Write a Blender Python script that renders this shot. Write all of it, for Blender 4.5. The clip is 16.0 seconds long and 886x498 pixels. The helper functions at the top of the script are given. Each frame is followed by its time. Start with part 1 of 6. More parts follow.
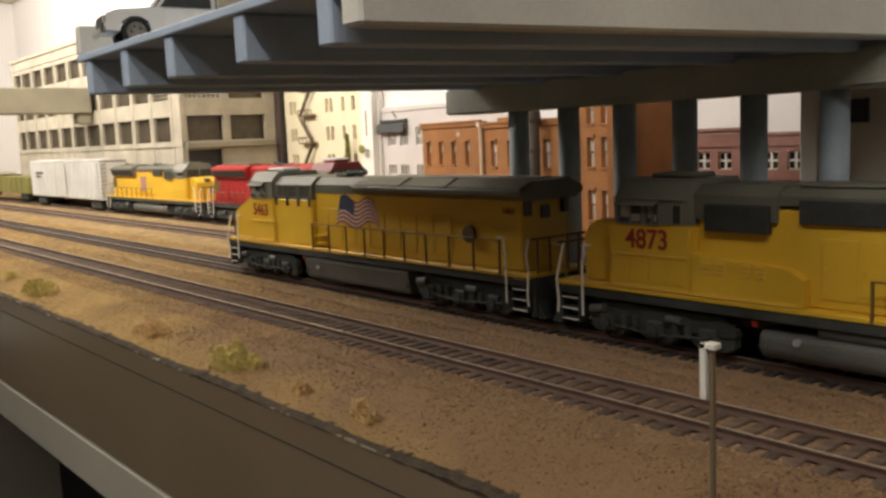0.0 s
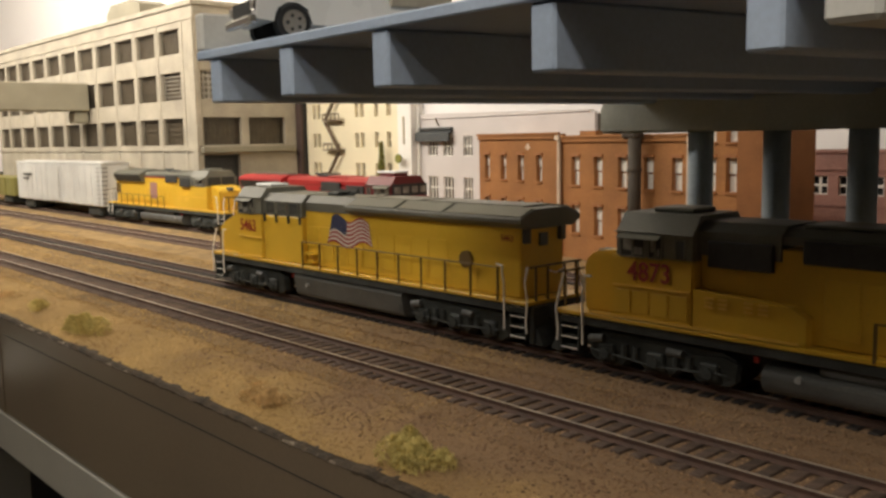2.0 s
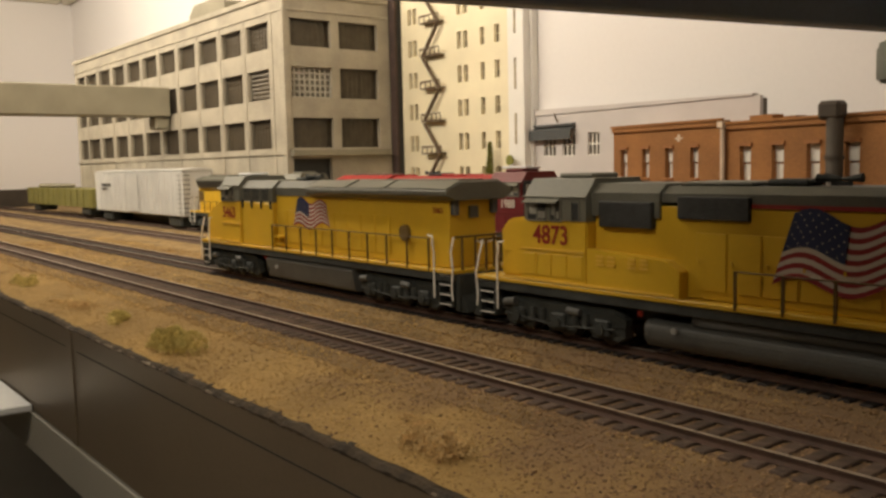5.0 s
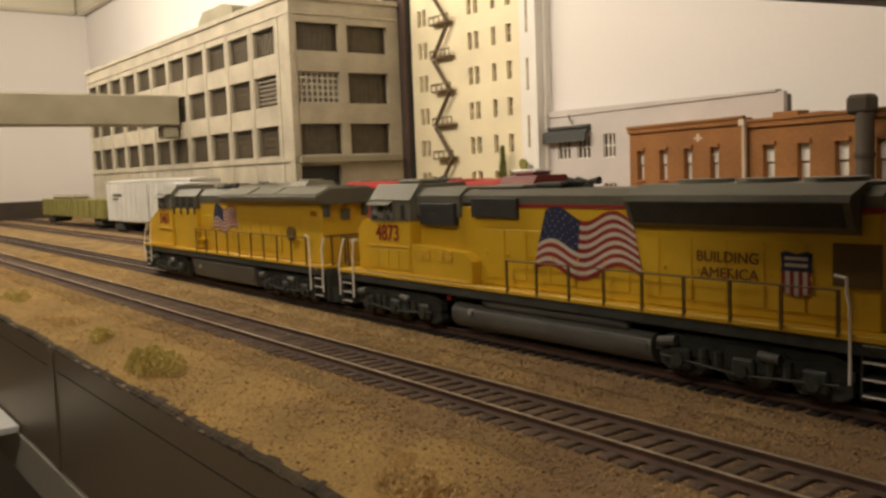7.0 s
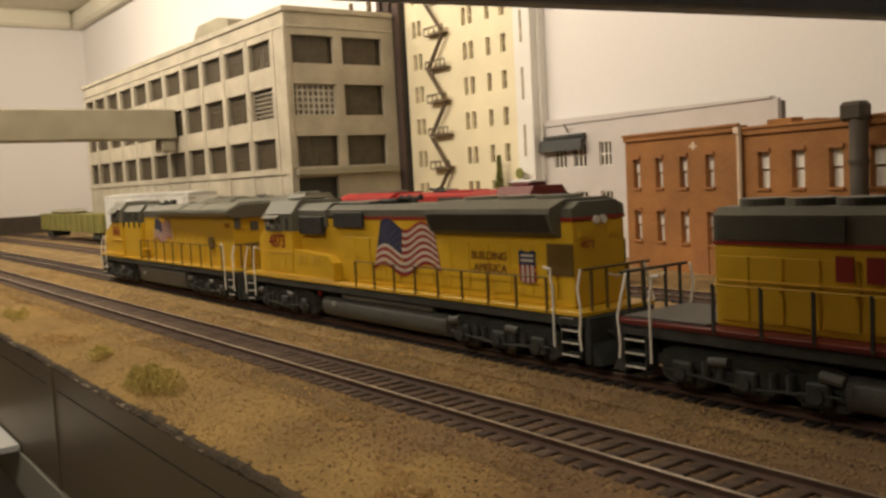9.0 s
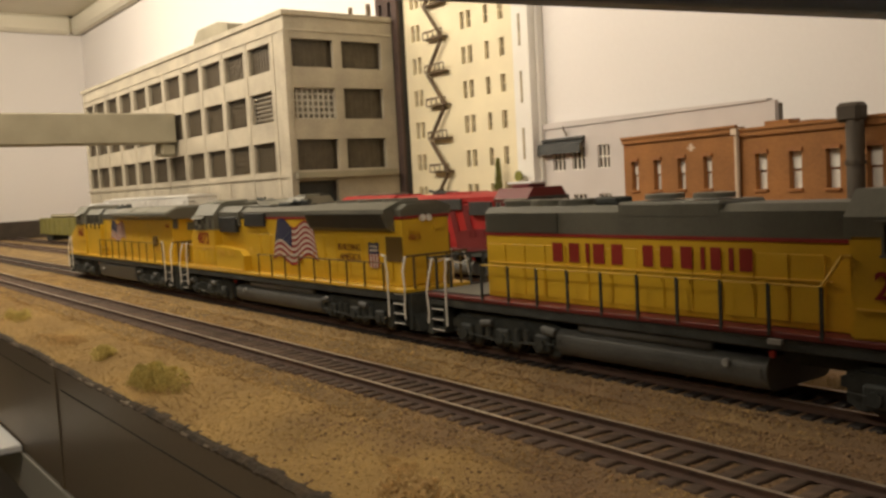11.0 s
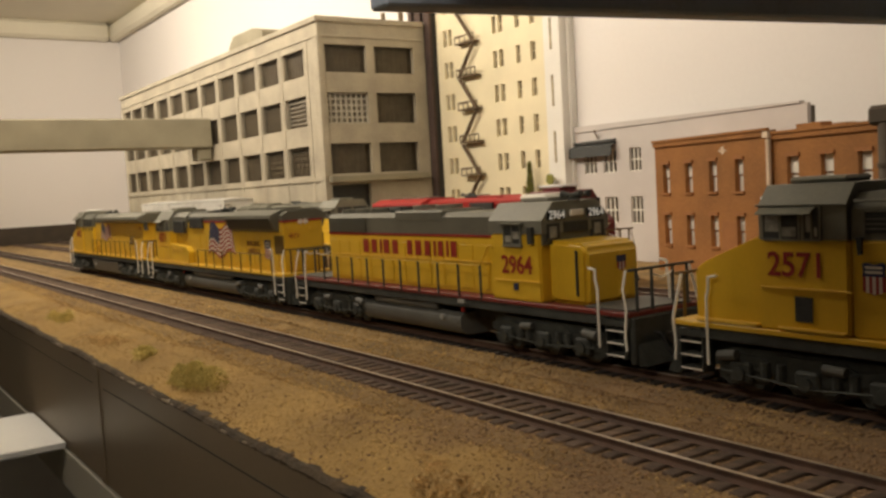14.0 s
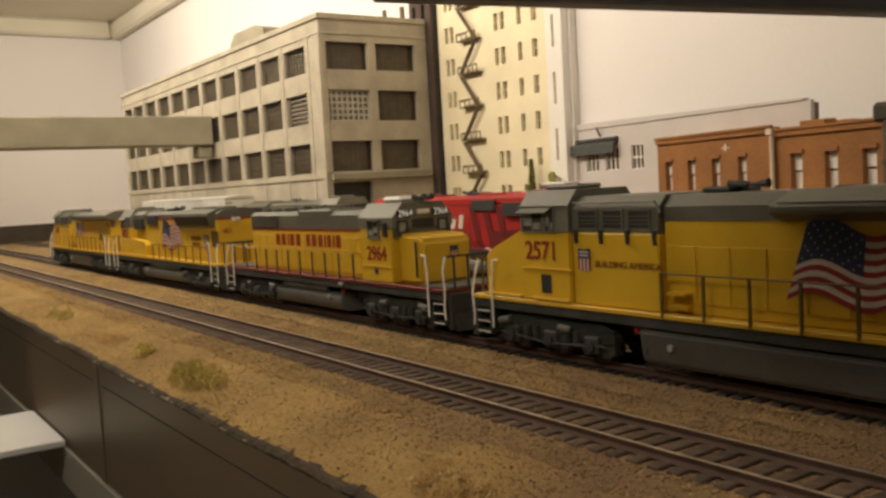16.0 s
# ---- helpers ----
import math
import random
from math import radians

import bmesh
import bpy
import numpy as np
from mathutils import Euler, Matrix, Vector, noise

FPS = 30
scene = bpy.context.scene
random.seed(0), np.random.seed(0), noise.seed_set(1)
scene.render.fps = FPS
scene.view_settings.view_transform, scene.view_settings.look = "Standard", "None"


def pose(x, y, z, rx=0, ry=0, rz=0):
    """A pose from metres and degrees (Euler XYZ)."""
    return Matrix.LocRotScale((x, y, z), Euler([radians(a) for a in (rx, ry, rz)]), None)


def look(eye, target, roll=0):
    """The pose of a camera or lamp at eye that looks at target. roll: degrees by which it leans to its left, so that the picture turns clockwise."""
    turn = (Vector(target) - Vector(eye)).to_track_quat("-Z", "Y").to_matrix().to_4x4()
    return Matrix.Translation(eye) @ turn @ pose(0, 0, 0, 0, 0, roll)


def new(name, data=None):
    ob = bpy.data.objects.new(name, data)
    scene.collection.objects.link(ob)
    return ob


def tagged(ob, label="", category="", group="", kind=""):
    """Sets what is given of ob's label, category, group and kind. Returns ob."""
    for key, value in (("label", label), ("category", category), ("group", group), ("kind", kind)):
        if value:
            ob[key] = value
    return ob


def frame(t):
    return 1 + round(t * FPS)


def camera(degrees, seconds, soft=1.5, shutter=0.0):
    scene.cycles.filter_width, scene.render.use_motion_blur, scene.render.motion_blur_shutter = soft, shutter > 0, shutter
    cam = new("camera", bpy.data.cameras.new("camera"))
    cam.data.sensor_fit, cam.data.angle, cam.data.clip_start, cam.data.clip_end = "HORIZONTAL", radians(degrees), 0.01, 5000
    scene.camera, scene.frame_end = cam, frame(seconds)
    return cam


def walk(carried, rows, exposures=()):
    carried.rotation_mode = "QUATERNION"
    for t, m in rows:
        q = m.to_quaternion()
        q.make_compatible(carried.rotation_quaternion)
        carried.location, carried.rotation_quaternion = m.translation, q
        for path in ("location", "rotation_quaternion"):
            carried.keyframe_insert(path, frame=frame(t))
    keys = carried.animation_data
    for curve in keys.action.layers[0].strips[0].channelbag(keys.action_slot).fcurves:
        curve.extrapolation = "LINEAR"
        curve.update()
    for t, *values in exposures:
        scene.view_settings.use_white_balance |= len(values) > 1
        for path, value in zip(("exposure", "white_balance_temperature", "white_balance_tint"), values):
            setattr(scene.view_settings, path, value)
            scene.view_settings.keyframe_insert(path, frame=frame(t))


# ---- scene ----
cam = camera(52.7, 16.0, soft=2.8)
PATH = [
    (0.00, 0.0706, -0.2517, 0.0732, 82.869, 2.347, 50.146),
    (0.50, 0.0529, -0.2597, 0.0752, 82.944, 2.130, 50.446),
    (1.00, 0.0141, -0.2680, 0.0785, 82.982, 1.975, 50.449),
    (1.50, -0.0232, -0.2718, 0.0779, 82.896, 1.719, 48.967),
    (2.00, -0.0379, -0.2627, 0.0832, 82.918, 1.085, 47.835),
    (2.50, -0.0243, -0.2373, 0.0745, 83.280, 0.893, 47.831),
    (3.00, -0.0354, -0.2248, 0.0709, 83.738, 1.045, 47.984),
    (3.50, -0.0594, -0.2312, 0.0724, 84.148, 0.761, 48.513),
    (4.00, -0.0900, -0.2342, 0.0717, 84.283, 0.650, 49.281),
    (4.50, -0.1226, -0.2370, 0.0639, 84.297, 0.834, 50.927),
    (7.00, -0.1510, -0.2106, 0.0615, 84.959, 2.148, 53.443),
    (7.50, -0.1511, -0.2111, 0.0611, 85.060, 2.223, 53.397),
    (8.00, -0.1512, -0.2103, 0.0612, 85.139, 2.477, 53.414),
    (8.50, -0.1510, -0.2104, 0.0617, 85.154, 2.511, 53.384),
    (9.00, -0.1496, -0.2102, 0.0641, 85.414, 3.015, 53.323),
    (11.50, -0.1465, -0.2142, 0.0617, 85.859, 3.059, 53.239),
    (12.00, -0.1446, -0.2149, 0.0624, 85.894, 3.146, 53.962),
    (12.50, -0.1439, -0.2156, 0.0626, 85.930, 3.214, 54.465),
    (13.00, -0.1436, -0.2155, 0.0633, 85.930, 3.250, 54.724),
    (13.50, -0.1426, -0.2158, 0.0633, 85.965, 3.254, 55.005),
    (14.00, -0.1423, -0.2169, 0.0625, 86.041, 3.244, 55.241),
    (14.50, -0.1432, -0.2158, 0.0628, 85.993, 3.323, 55.337),
    (15.00, -0.1436, -0.2154, 0.0629, 86.011, 3.319, 55.323),
    (15.50, -0.1447, -0.2154, 0.0615, 86.029, 3.294, 55.324),
    (16.00, -0.1445, -0.2156, 0.0617, 85.958, 3.197, 55.326),
]
walk(cam, [(t, pose(*p)) for t, *p in PATH], exposures=[(0.0, 0.78, 5800, 10), (2.0, 0.46, 5900, 10), (3.5, 0.40, 6050, 10), (4.5, 0.12, 6350, 10), (7.0, 0.03, 6600, 10), (16.0, 0.03, 6600, 10)])

# ---- light: added warm lamp strips, unseen under the ceiling, two along the layout and one over the aisle ----
world = bpy.data.worlds.new("room_dusk")
scene.world = world
world.use_nodes = True
world.node_tree.nodes["Background"].inputs[0].default_value = (1.0, 0.85, 0.65, 1)
world.node_tree.nodes["Background"].inputs[1].default_value = 0.02


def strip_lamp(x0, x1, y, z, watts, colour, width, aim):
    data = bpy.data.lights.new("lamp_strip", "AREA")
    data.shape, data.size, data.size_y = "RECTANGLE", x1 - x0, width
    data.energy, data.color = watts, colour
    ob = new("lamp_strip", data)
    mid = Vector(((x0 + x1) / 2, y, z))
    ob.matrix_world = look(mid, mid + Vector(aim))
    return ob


# Fixtures are made up; right and aisle strips brighten parapet and engine sides.
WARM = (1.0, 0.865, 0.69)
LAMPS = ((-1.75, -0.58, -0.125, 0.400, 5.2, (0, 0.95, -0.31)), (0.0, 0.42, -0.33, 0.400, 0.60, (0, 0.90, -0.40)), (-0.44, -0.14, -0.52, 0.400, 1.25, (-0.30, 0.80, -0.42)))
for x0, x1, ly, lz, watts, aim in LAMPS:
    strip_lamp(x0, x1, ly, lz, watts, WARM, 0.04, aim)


# ---- materials ----
def material(name, colour, rough=0.6, metal=0.0, vary=0.12, scale=60.0, bump=0.0, fine=900.0, second=None, spec=0.5):
    """Paint or plastic with cloudy wear at a large scale, grain at a small one and a fine relief."""
    m = bpy.data.materials.new(name)
    m.use_nodes = True
    nt = m.node_tree
    b = nt.nodes["Principled BSDF"]
    b.inputs["Roughness"].default_value, b.inputs["Metallic"].default_value = rough, metal
    b.inputs["Specular IOR Level"].default_value = spec
    co = nt.nodes.new("ShaderNodeTexCoord")
    n1, n2 = nt.nodes.new("ShaderNodeTexNoise"), nt.nodes.new("ShaderNodeTexNoise")
    n1.inputs["Scale"].default_value, n2.inputs["Scale"].default_value = scale, fine
    n1.inputs["Detail"].default_value, n2.inputs["Detail"].default_value = 5.0, 3.0
    add = nt.nodes.new("ShaderNodeMath")
    add.operation = "MULTIPLY_ADD"
    add.inputs[1].default_value = 0.4
    ramp = nt.nodes.new("ShaderNodeValToRGB")
    c = Vector(colour)
    lo = Vector(second) if second else c * (1 - 2.2 * vary)
    ramp.color_ramp.elements[0].position, ramp.color_ramp.elements[1].position = 0.45, 0.95
    ramp.color_ramp.elements[0].color = (*lo, 1)
    ramp.color_ramp.elements[1].color = (*(c * (1 + vary)), 1)
    for n in (n1, n2):
        nt.links.new(co.outputs["Object"], n.inputs["Vector"])
    nt.links.new(n2.outputs["Fac"], add.inputs[0])
    nt.links.new(n1.outputs["Fac"], add.inputs[2])
    nt.links.new(add.outputs[0], ramp.inputs[0])
    nt.links.new(ramp.outputs[0], b.inputs["Base Color"])
    rr = nt.nodes.new("ShaderNodeMapRange")
    rr.inputs["To Min"].default_value, rr.inputs["To Max"].default_value = max(rough - 0.1, 0.05), min(rough + 0.12, 1)
    nt.links.new(n1.outputs["Fac"], rr.inputs["Value"])
    nt.links.new(rr.outputs[0], b.inputs["Roughness"])
    if bump:
        bp = nt.nodes.new("ShaderNodeBump")
        bp.inputs["Strength"].default_value, bp.inputs["Distance"].default_value = bump, 0.001
        nt.links.new(n2.outputs["Fac"], bp.inputs["Height"])
        nt.links.new(bp.outputs[0], b.inputs["Normal"])
    return m


def masonry(name, brick, mortar, w, h, gap=0.0002, bump=0.3, vertical="XZ"):
    """Fine brick courses for walls too small to show single bricks."""
    m = material(name, brick, 0.85, vary=0.16, scale=25, fine=700)
    nt = m.node_tree
    b = nt.nodes["Principled BSDF"]
    co, mp = nt.nodes.new("ShaderNodeTexCoord"), nt.nodes.new("ShaderNodeMapping")
    mp.inputs["Rotation"].default_value = (radians(90), 0, 0)
    bt = nt.nodes.new("ShaderNodeTexBrick")
    bt.inputs["Scale"].default_value, bt.inputs["Mortar Size"].default_value = 1.0, gap
    bt.inputs["Brick Width"].default_value, bt.inputs["Row Height"].default_value = w, h
    bt.inputs["Color1"].default_value, bt.inputs["Color2"].default_value = (1, 1, 1, 1), (0.82, 0.8, 0.8, 1)
    bt.inputs["Mortar"].default_value = (*mortar, 1)
    mix = nt.nodes.new("ShaderNodeMix")
    mix.data_type, mix.blend_type = "RGBA", "MULTIPLY"
    mix.inputs[0].default_value = 1.0
    src = b.inputs["Base Color"].links[0].from_socket
    nt.links.new(co.outputs["Object"], mp.inputs[0])
    nt.links.new(mp.outputs[0], bt.inputs["Vector"])
    nt.links.new(src, mix.inputs[6])
    nt.links.new(bt.outputs["Color"], mix.inputs[7])
    nt.links.new(mix.outputs[2], b.inputs["Base Color"])
    return m


def glowing(name, colour, strength):
    m = bpy.data.materials.new(name)
    m.use_nodes = True
    b = m.node_tree.nodes["Principled BSDF"]
    b.inputs["Base Color"].default_value = (*colour, 1)
    b.inputs["Emission Color"].default_value, b.inputs["Emission Strength"].default_value = (*colour, 1), strength
    return m


M = dict(
    yellow=material("engine_yellow_paint", (0.74, 0.465, 0.030), 0.38, vary=0.05, scale=40, bump=0.03),
    engine_grey=material("engine_grey_paint", (0.132, 0.130, 0.102), 0.5, vary=0.12, scale=50, bump=0.05),
    cab_grey=material("cab_roof_grey_paint", (0.19, 0.187, 0.150), 0.5, vary=0.1, scale=50, bump=0.05),
    under=material("underframe_dark_grey", (0.050, 0.055, 0.050), 0.7, vary=0.25, scale=150, bump=0.15),
    tank=material("fuel_tank_grey", (0.11, 0.112, 0.104), 0.55, vary=0.15, scale=60, bump=0.05),
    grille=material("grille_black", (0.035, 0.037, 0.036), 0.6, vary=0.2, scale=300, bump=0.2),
    red=material("lettering_red", (0.30, 0.022, 0.014), 0.5, vary=0.05),
    flag_red=material("flag_red", (0.30, 0.025, 0.028), 0.5, vary=0.06),
    flag_blue=material("flag_blue", (0.02, 0.03, 0.09), 0.5, vary=0.1),
    flag_white=material("flag_white", (0.62, 0.56, 0.48), 0.5, vary=0.05),
    rail_white=material("handrail_white", (0.90, 0.88, 0.82), 0.45, vary=0.05),
    wheel=material("wheel_steel", (0.10, 0.085, 0.07), 0.4, 0.8, vary=0.2, scale=300),
    railtop=material("rail_head_steel", (0.64, 0.55, 0.45), 0.36, 0.5, vary=0.15, scale=80),
    railside=material("rail_rust_brown", (0.105, 0.058, 0.040), 0.75, vary=0.2, scale=120, bump=0.1),
    tie=material("tie_weathered_brown", (0.160, 0.108, 0.080), 0.85, vary=0.28, scale=260, bump=0.35, second=(0.085, 0.058, 0.042)),
    # Slightly darker, browner tone for the strip between the ties.
    bed=material("track_bed_brown", (0.29, 0.185, 0.105), 0.95, vary=0.3, scale=120, fine=1200, bump=0.4),
    tie_dark=material("tie_dark_brown", (0.045, 0.035, 0.03), 0.8, vary=0.25, scale=200, bump=0.3),
    sand=material("scenic_sand", (0.40, 0.262, 0.092), 0.95, vary=0.2, scale=24, fine=700, bump=0.35, second=(0.25, 0.158, 0.056)),
    ballast=material("ballast_tan", (0.36, 0.25, 0.14), 0.95, vary=0.25, scale=90, fine=1200, bump=0.5),
    ballast_grey=material("ballast_greyish", (0.32, 0.212, 0.088), 0.95, vary=0.25, scale=60, fine=1200, bump=0.5),
    fascia=material("fascia_olive_brown", (0.190, 0.145, 0.096), 0.40, vary=0.1, scale=8, bump=0.03),
    plaster_edge=material("plaster_edge_dark_brown", (0.075, 0.053, 0.032), 0.85, vary=0.3, scale=200, fine=900, bump=0.4),
    trim=material("trim_grey_white", (0.42, 0.40, 0.34), 0.5, vary=0.08, scale=10),
    shelf_white=material("shelf_white", (0.75, 0.76, 0.76), 0.5, vary=0.04, scale=10),
    room_wall=material("bounce_wall_beige", (0.62, 0.58, 0.50), 0.9, vary=0.05, scale=3),
    carpet=material("aisle_carpet_grey", (0.36, 0.34, 0.31), 0.95, vary=0.15, scale=8),
    dark=material("aisle_dark", (0.03, 0.03, 0.032), 0.8, vary=0.2, scale=5),
    sky=material("backdrop_off_white", (0.83, 0.80, 0.785), 0.9, vary=0.02, scale=3, fine=300, bump=0.02),
    ceiling=material("ceiling_cream", (0.72, 0.68, 0.56), 0.9, vary=0.05, scale=6),
    concrete=material("building_concrete", (0.43, 0.385, 0.300), 0.85, vary=0.14, scale=30, fine=500, bump=0.1),
    concrete_dark=material("skyway_concrete", (0.32, 0.29, 0.21), 0.8, vary=0.14, scale=18, bump=0.1),
    window_dark=material("window_dark_panel", (0.12, 0.095, 0.062), 0.35, vary=0.15, scale=120, fine=800),
    mullion=material("window_mullion_brown", (0.11, 0.09, 0.06), 0.6),
    mullion_light=material("window_mullion_light", (0.50, 0.47, 0.40), 0.6),
    window_pale=material("window_pale_panel", (0.27, 0.24, 0.19), 0.5, vary=0.2, scale=100),
    cream=material("tower_cream_yellow", (0.86, 0.775, 0.55), 0.85, vary=0.06, scale=20, bump=0.05),
    tower_white=material("tower_white", (0.85, 0.83, 0.78), 0.8, vary=0.04, scale=20),
    tower_window=material("tower_window_tan", (0.50, 0.42, 0.27), 0.6, vary=0.3, scale=90),
    plum=masonry("plum_brick", (0.10, 0.065, 0.055), (0.7, 0.7, 0.7), 0.004, 0.0014),
    iron=material("fire_escape_iron", (0.17, 0.12, 0.075), 0.7),
    greywall=material("grey_painted_wall", (0.62, 0.58, 0.56), 0.85, vary=0.06, scale=20, bump=0.05),
    awning=material("awning_charcoal", (0.075, 0.08, 0.08), 0.7, vary=0.1),
    brick=masonry("orange_red_brick", (0.40, 0.18, 0.055), (0.85, 0.8, 0.75), 0.0026, 0.0009),
    brick_trim=material("brick_trim_rust", (0.36, 0.15, 0.048), 0.8, vary=0.12, scale=60),
    pinkbrick=masonry("pink_brick", (0.46, 0.25, 0.20), (0.85, 0.8, 0.78), 0.003, 0.001),
    pane_white=material("pane_white_blind", (0.85, 0.82, 0.75), 0.5, vary=0.04),
    downspout=material("downspout_cream", (0.72, 0.58, 0.44), 0.6, vary=0.08),
    duct=material("duct_dark_brown", (0.06, 0.045, 0.03), 0.65, vary=0.15),
    steel_blue=material("bridge_steel_blue_grey", (0.48, 0.58, 0.74), 0.55, vary=0.09, scale=20, bump=0.06),
    bridge_grey=material("bridge_concrete_grey", (0.74, 0.73, 0.68), 0.75, vary=0.08, scale=25, bump=0.08),
    cap_grey=material("pier_cap_grey_green", (0.46, 0.47, 0.41), 0.8, vary=0.1, scale=30, bump=0.08),
    column=material("column_blue_grey", (0.40, 0.48, 0.55), 0.6, vary=0.12, scale=60, bump=0.06),
    car_white=material("car_white_paint", (0.80, 0.79, 0.76), 0.25, vary=0.02),
    chrome=material("chrome_trim", (0.65, 0.65, 0.65), 0.2, 1.0, vary=0.05),
    tyre=material("tyre_black", (0.02, 0.02, 0.02), 0.85),
    boxcar=material("boxcar_white", (0.66, 0.66, 0.63), 0.55, vary=0.07, scale=40, bump=0.08),
    olive=material("gondola_olive", (0.24, 0.22, 0.06), 0.7, vary=0.14, scale=50),
    engine_red=material("engine_red_paint", (0.38, 0.022, 0.022), 0.42, vary=0.06, scale=40),
    maroon=material("engine_maroon_paint", (0.150, 0.016, 0.020), 0.42, vary=0.08, scale=40),
    silver=material("silver_grey_paint", (0.40, 0.40, 0.38), 0.5, vary=0.15, scale=120),
    tuft=material("dry_grass_tuft", (0.76, 0.62, 0.23), 0.95, vary=0.08, scale=300, second=(0.46, 0.39, 0.12)),
    tuft_tan=material("dry_weed_tan", (0.74, 0.53, 0.25), 0.95, vary=0.1, scale=300, second=(0.50, 0.35, 0.16)),
    tree=material("tiny_tree_green", (0.26, 0.26, 0.06), 0.95, vary=0.3, scale=300),
    post=material("marker_post_tan", (0.20, 0.15, 0.09), 0.7),
    interior=material("window_light_pale", (0.34, 0.33, 0.28), 0.5, vary=0.25, scale=300),
    headlight=glowing("headlight_lens", (1.0, 0.85, 0.6), 1.6),
    # White with a faint glow of its own, for number boards and digits.
    board_white=glowing("number_board_glow_white", (0.9, 0.88, 0.8), 0.25),
    )


# ---- mesh helpers ----
def mesh_object(name, bm, mat, parent=None, label="", smooth=False):
    me = bpy.data.meshes.new(name)
    bmesh.ops.recalc_face_normals(bm, faces=bm.faces)
    bm.to_mesh(me)
    bm.free()
    for m in mat if isinstance(mat, (list, tuple)) else [mat]:
        me.materials.append(m)
    if smooth:
        for p in me.polygons:
            p.use_smooth = True
    ob = new(name, me)
    if parent:
        ob.parent = parent
    if label:
        tagged(ob, label)
    return ob


def part(name, bm, mat, parent, label="", smooth=False):
    return mesh_object(name, bm, mat, parent, label, smooth)


def thing(name, at=(0, 0, 0), rz=0, label="", category="", group="", kind=""):
    ob = new(name)
    ob.empty_display_size = 0.02
    ob.matrix_basis = pose(*at, 0, 0, rz)
    return tagged(ob, label, category, group, kind)


def box(bm, x0, x1, y0, y1, z0, z1, bevel=0.0, mat=0):
    v = [bm.verts.new((x, y, z)) for z in (z0, z1) for y in (y0, y1) for x in (x0, x1)]
    fs = [bm.faces.new([v[i] for i in q]) for q in ((0, 2, 3, 1), (4, 5, 7, 6), (0, 1, 5, 4), (2, 6, 7, 3), (0, 4, 6, 2), (1, 3, 7, 5))]
    for f in fs:
        f.material_index = mat
    if bevel:
        es = {e for f in fs for e in f.edges}
        bmesh.ops.bevel(bm, geom=list(es), offset=bevel, segments=1, affect="EDGES")
    return bm


def boxes(*rows, bevel=0.0):
    bm = bmesh.new()
    for r in rows:
        box(bm, *r, bevel=bevel)
    return bm


def prism(bm, pts, a0, a1, axis="x", mat=0):
    """A closed outline drawn across an axis and pulled along it. axis x: points are (y, z); axis y: points are (x, z); axis z: (x, y)."""
    def at(p, a):
        return {"x": (a, p[0], p[1]), "y": (p[0], a, p[1]), "z": (p[0], p[1], a)}[axis]
    lo, hi = [bm.verts.new(at(p, a0)) for p in pts], [bm.verts.new(at(p, a1)) for p in pts]
    n = len(pts)
    fs = [bm.faces.new(lo), bm.faces.new(hi[::-1])]
    fs += [bm.faces.new((lo[i], hi[i], hi[(i + 1) % n], lo[(i + 1) % n])) for i in range(n)]
    for f in fs:
        f.material_index = mat
    return bm


def rod(bm, a, b, r, sides=6, mat=0, r2=None):
    a, b = Vector(a), Vector(b)
    q = (b - a).to_track_quat("Z", "Y")
    r2 = r if r2 is None else r2
    ring = [[bm.verts.new(p + q @ Vector((k * math.cos(6.2832 * i / sides), k * math.sin(6.2832 * i / sides), 0))) for i in range(sides)] for p, k in ((a, r), (b, r2))]
    fs = [bm.faces.new(ring[0]), bm.faces.new(ring[1][::-1])]
    fs += [bm.faces.new((ring[0][i], ring[0][(i + 1) % sides], ring[1][(i + 1) % sides], ring[1][i])) for i in range(sides)]
    for f in fs:
        f.material_index = mat
    return bm


def rods(path, r, sides=6, bm=None):
    bm = bm or bmesh.new()
    for a, b in zip(path, path[1:]):
        rod(bm, a, b, r, sides)
    return bm


def lettering(text, size, mat, parent, at, rot=(90, 0, 0), squash=1.0, name="lettering", label="", depth=0.00008):
    """Solid letters of the built-in font, standing on a wall."""
    cu = bpy.data.curves.new(name, "FONT")
    cu.body, cu.size, cu.extrude, cu.align_x, cu.align_y = text, size, depth, "CENTER", "CENTER"
    cu.offset = size * 0.016 if size > 0.005 else 0.0
    tmp = bpy.data.objects.new(name, cu)
    scene.collection.objects.link(tmp)
    me = bpy.data.meshes.new_from_object(tmp.evaluated_get(bpy.context.evaluated_depsgraph_get()))
    bpy.data.objects.remove(tmp)
    me.materials.clear()
    me.materials.append(mat)
    ob = new(name, me)
    ob.parent = parent
    ob.matrix_basis = Matrix.Translation(at) @ Euler([radians(a) for a in rot]).to_matrix().to_4x4() @ Matrix.Diagonal((squash, 1, 1, 1))
    return tagged(ob, label or text.lower() + " lettering")


# ---- the room and the layout's base ----
GZ = -0.0029          # height of the ballast shoulders against the rail tops


def ground_height(x, y):
    h = GZ
    if y < -0.085:
        h = GZ - 0.0045 * min((-0.085 - y) / 0.034, 1.0)
    h += 0.0016 * noise.noise((x * 22, y * 22, 3.1)) * (1.0 if y < -0.082 else 0.25)
    h += 0.0006 * noise.noise((x * 120, y * 120, 7.7))
    for ty in TRACK_Y:
        d = abs(y - ty)
        if d < 0.0152:
            h = -0.0029 + min(0.0, 0.0004 * noise.noise((x * 160, y * 160, 1.7)))
        if 0.018 < d < 0.030 and y > -0.09:
            h -= 0.0016 * (1 - abs(d - 0.024) / 0.006)
    return h


TRACK_Y = (-0.0574, 0.005, 0.090, 0.150)


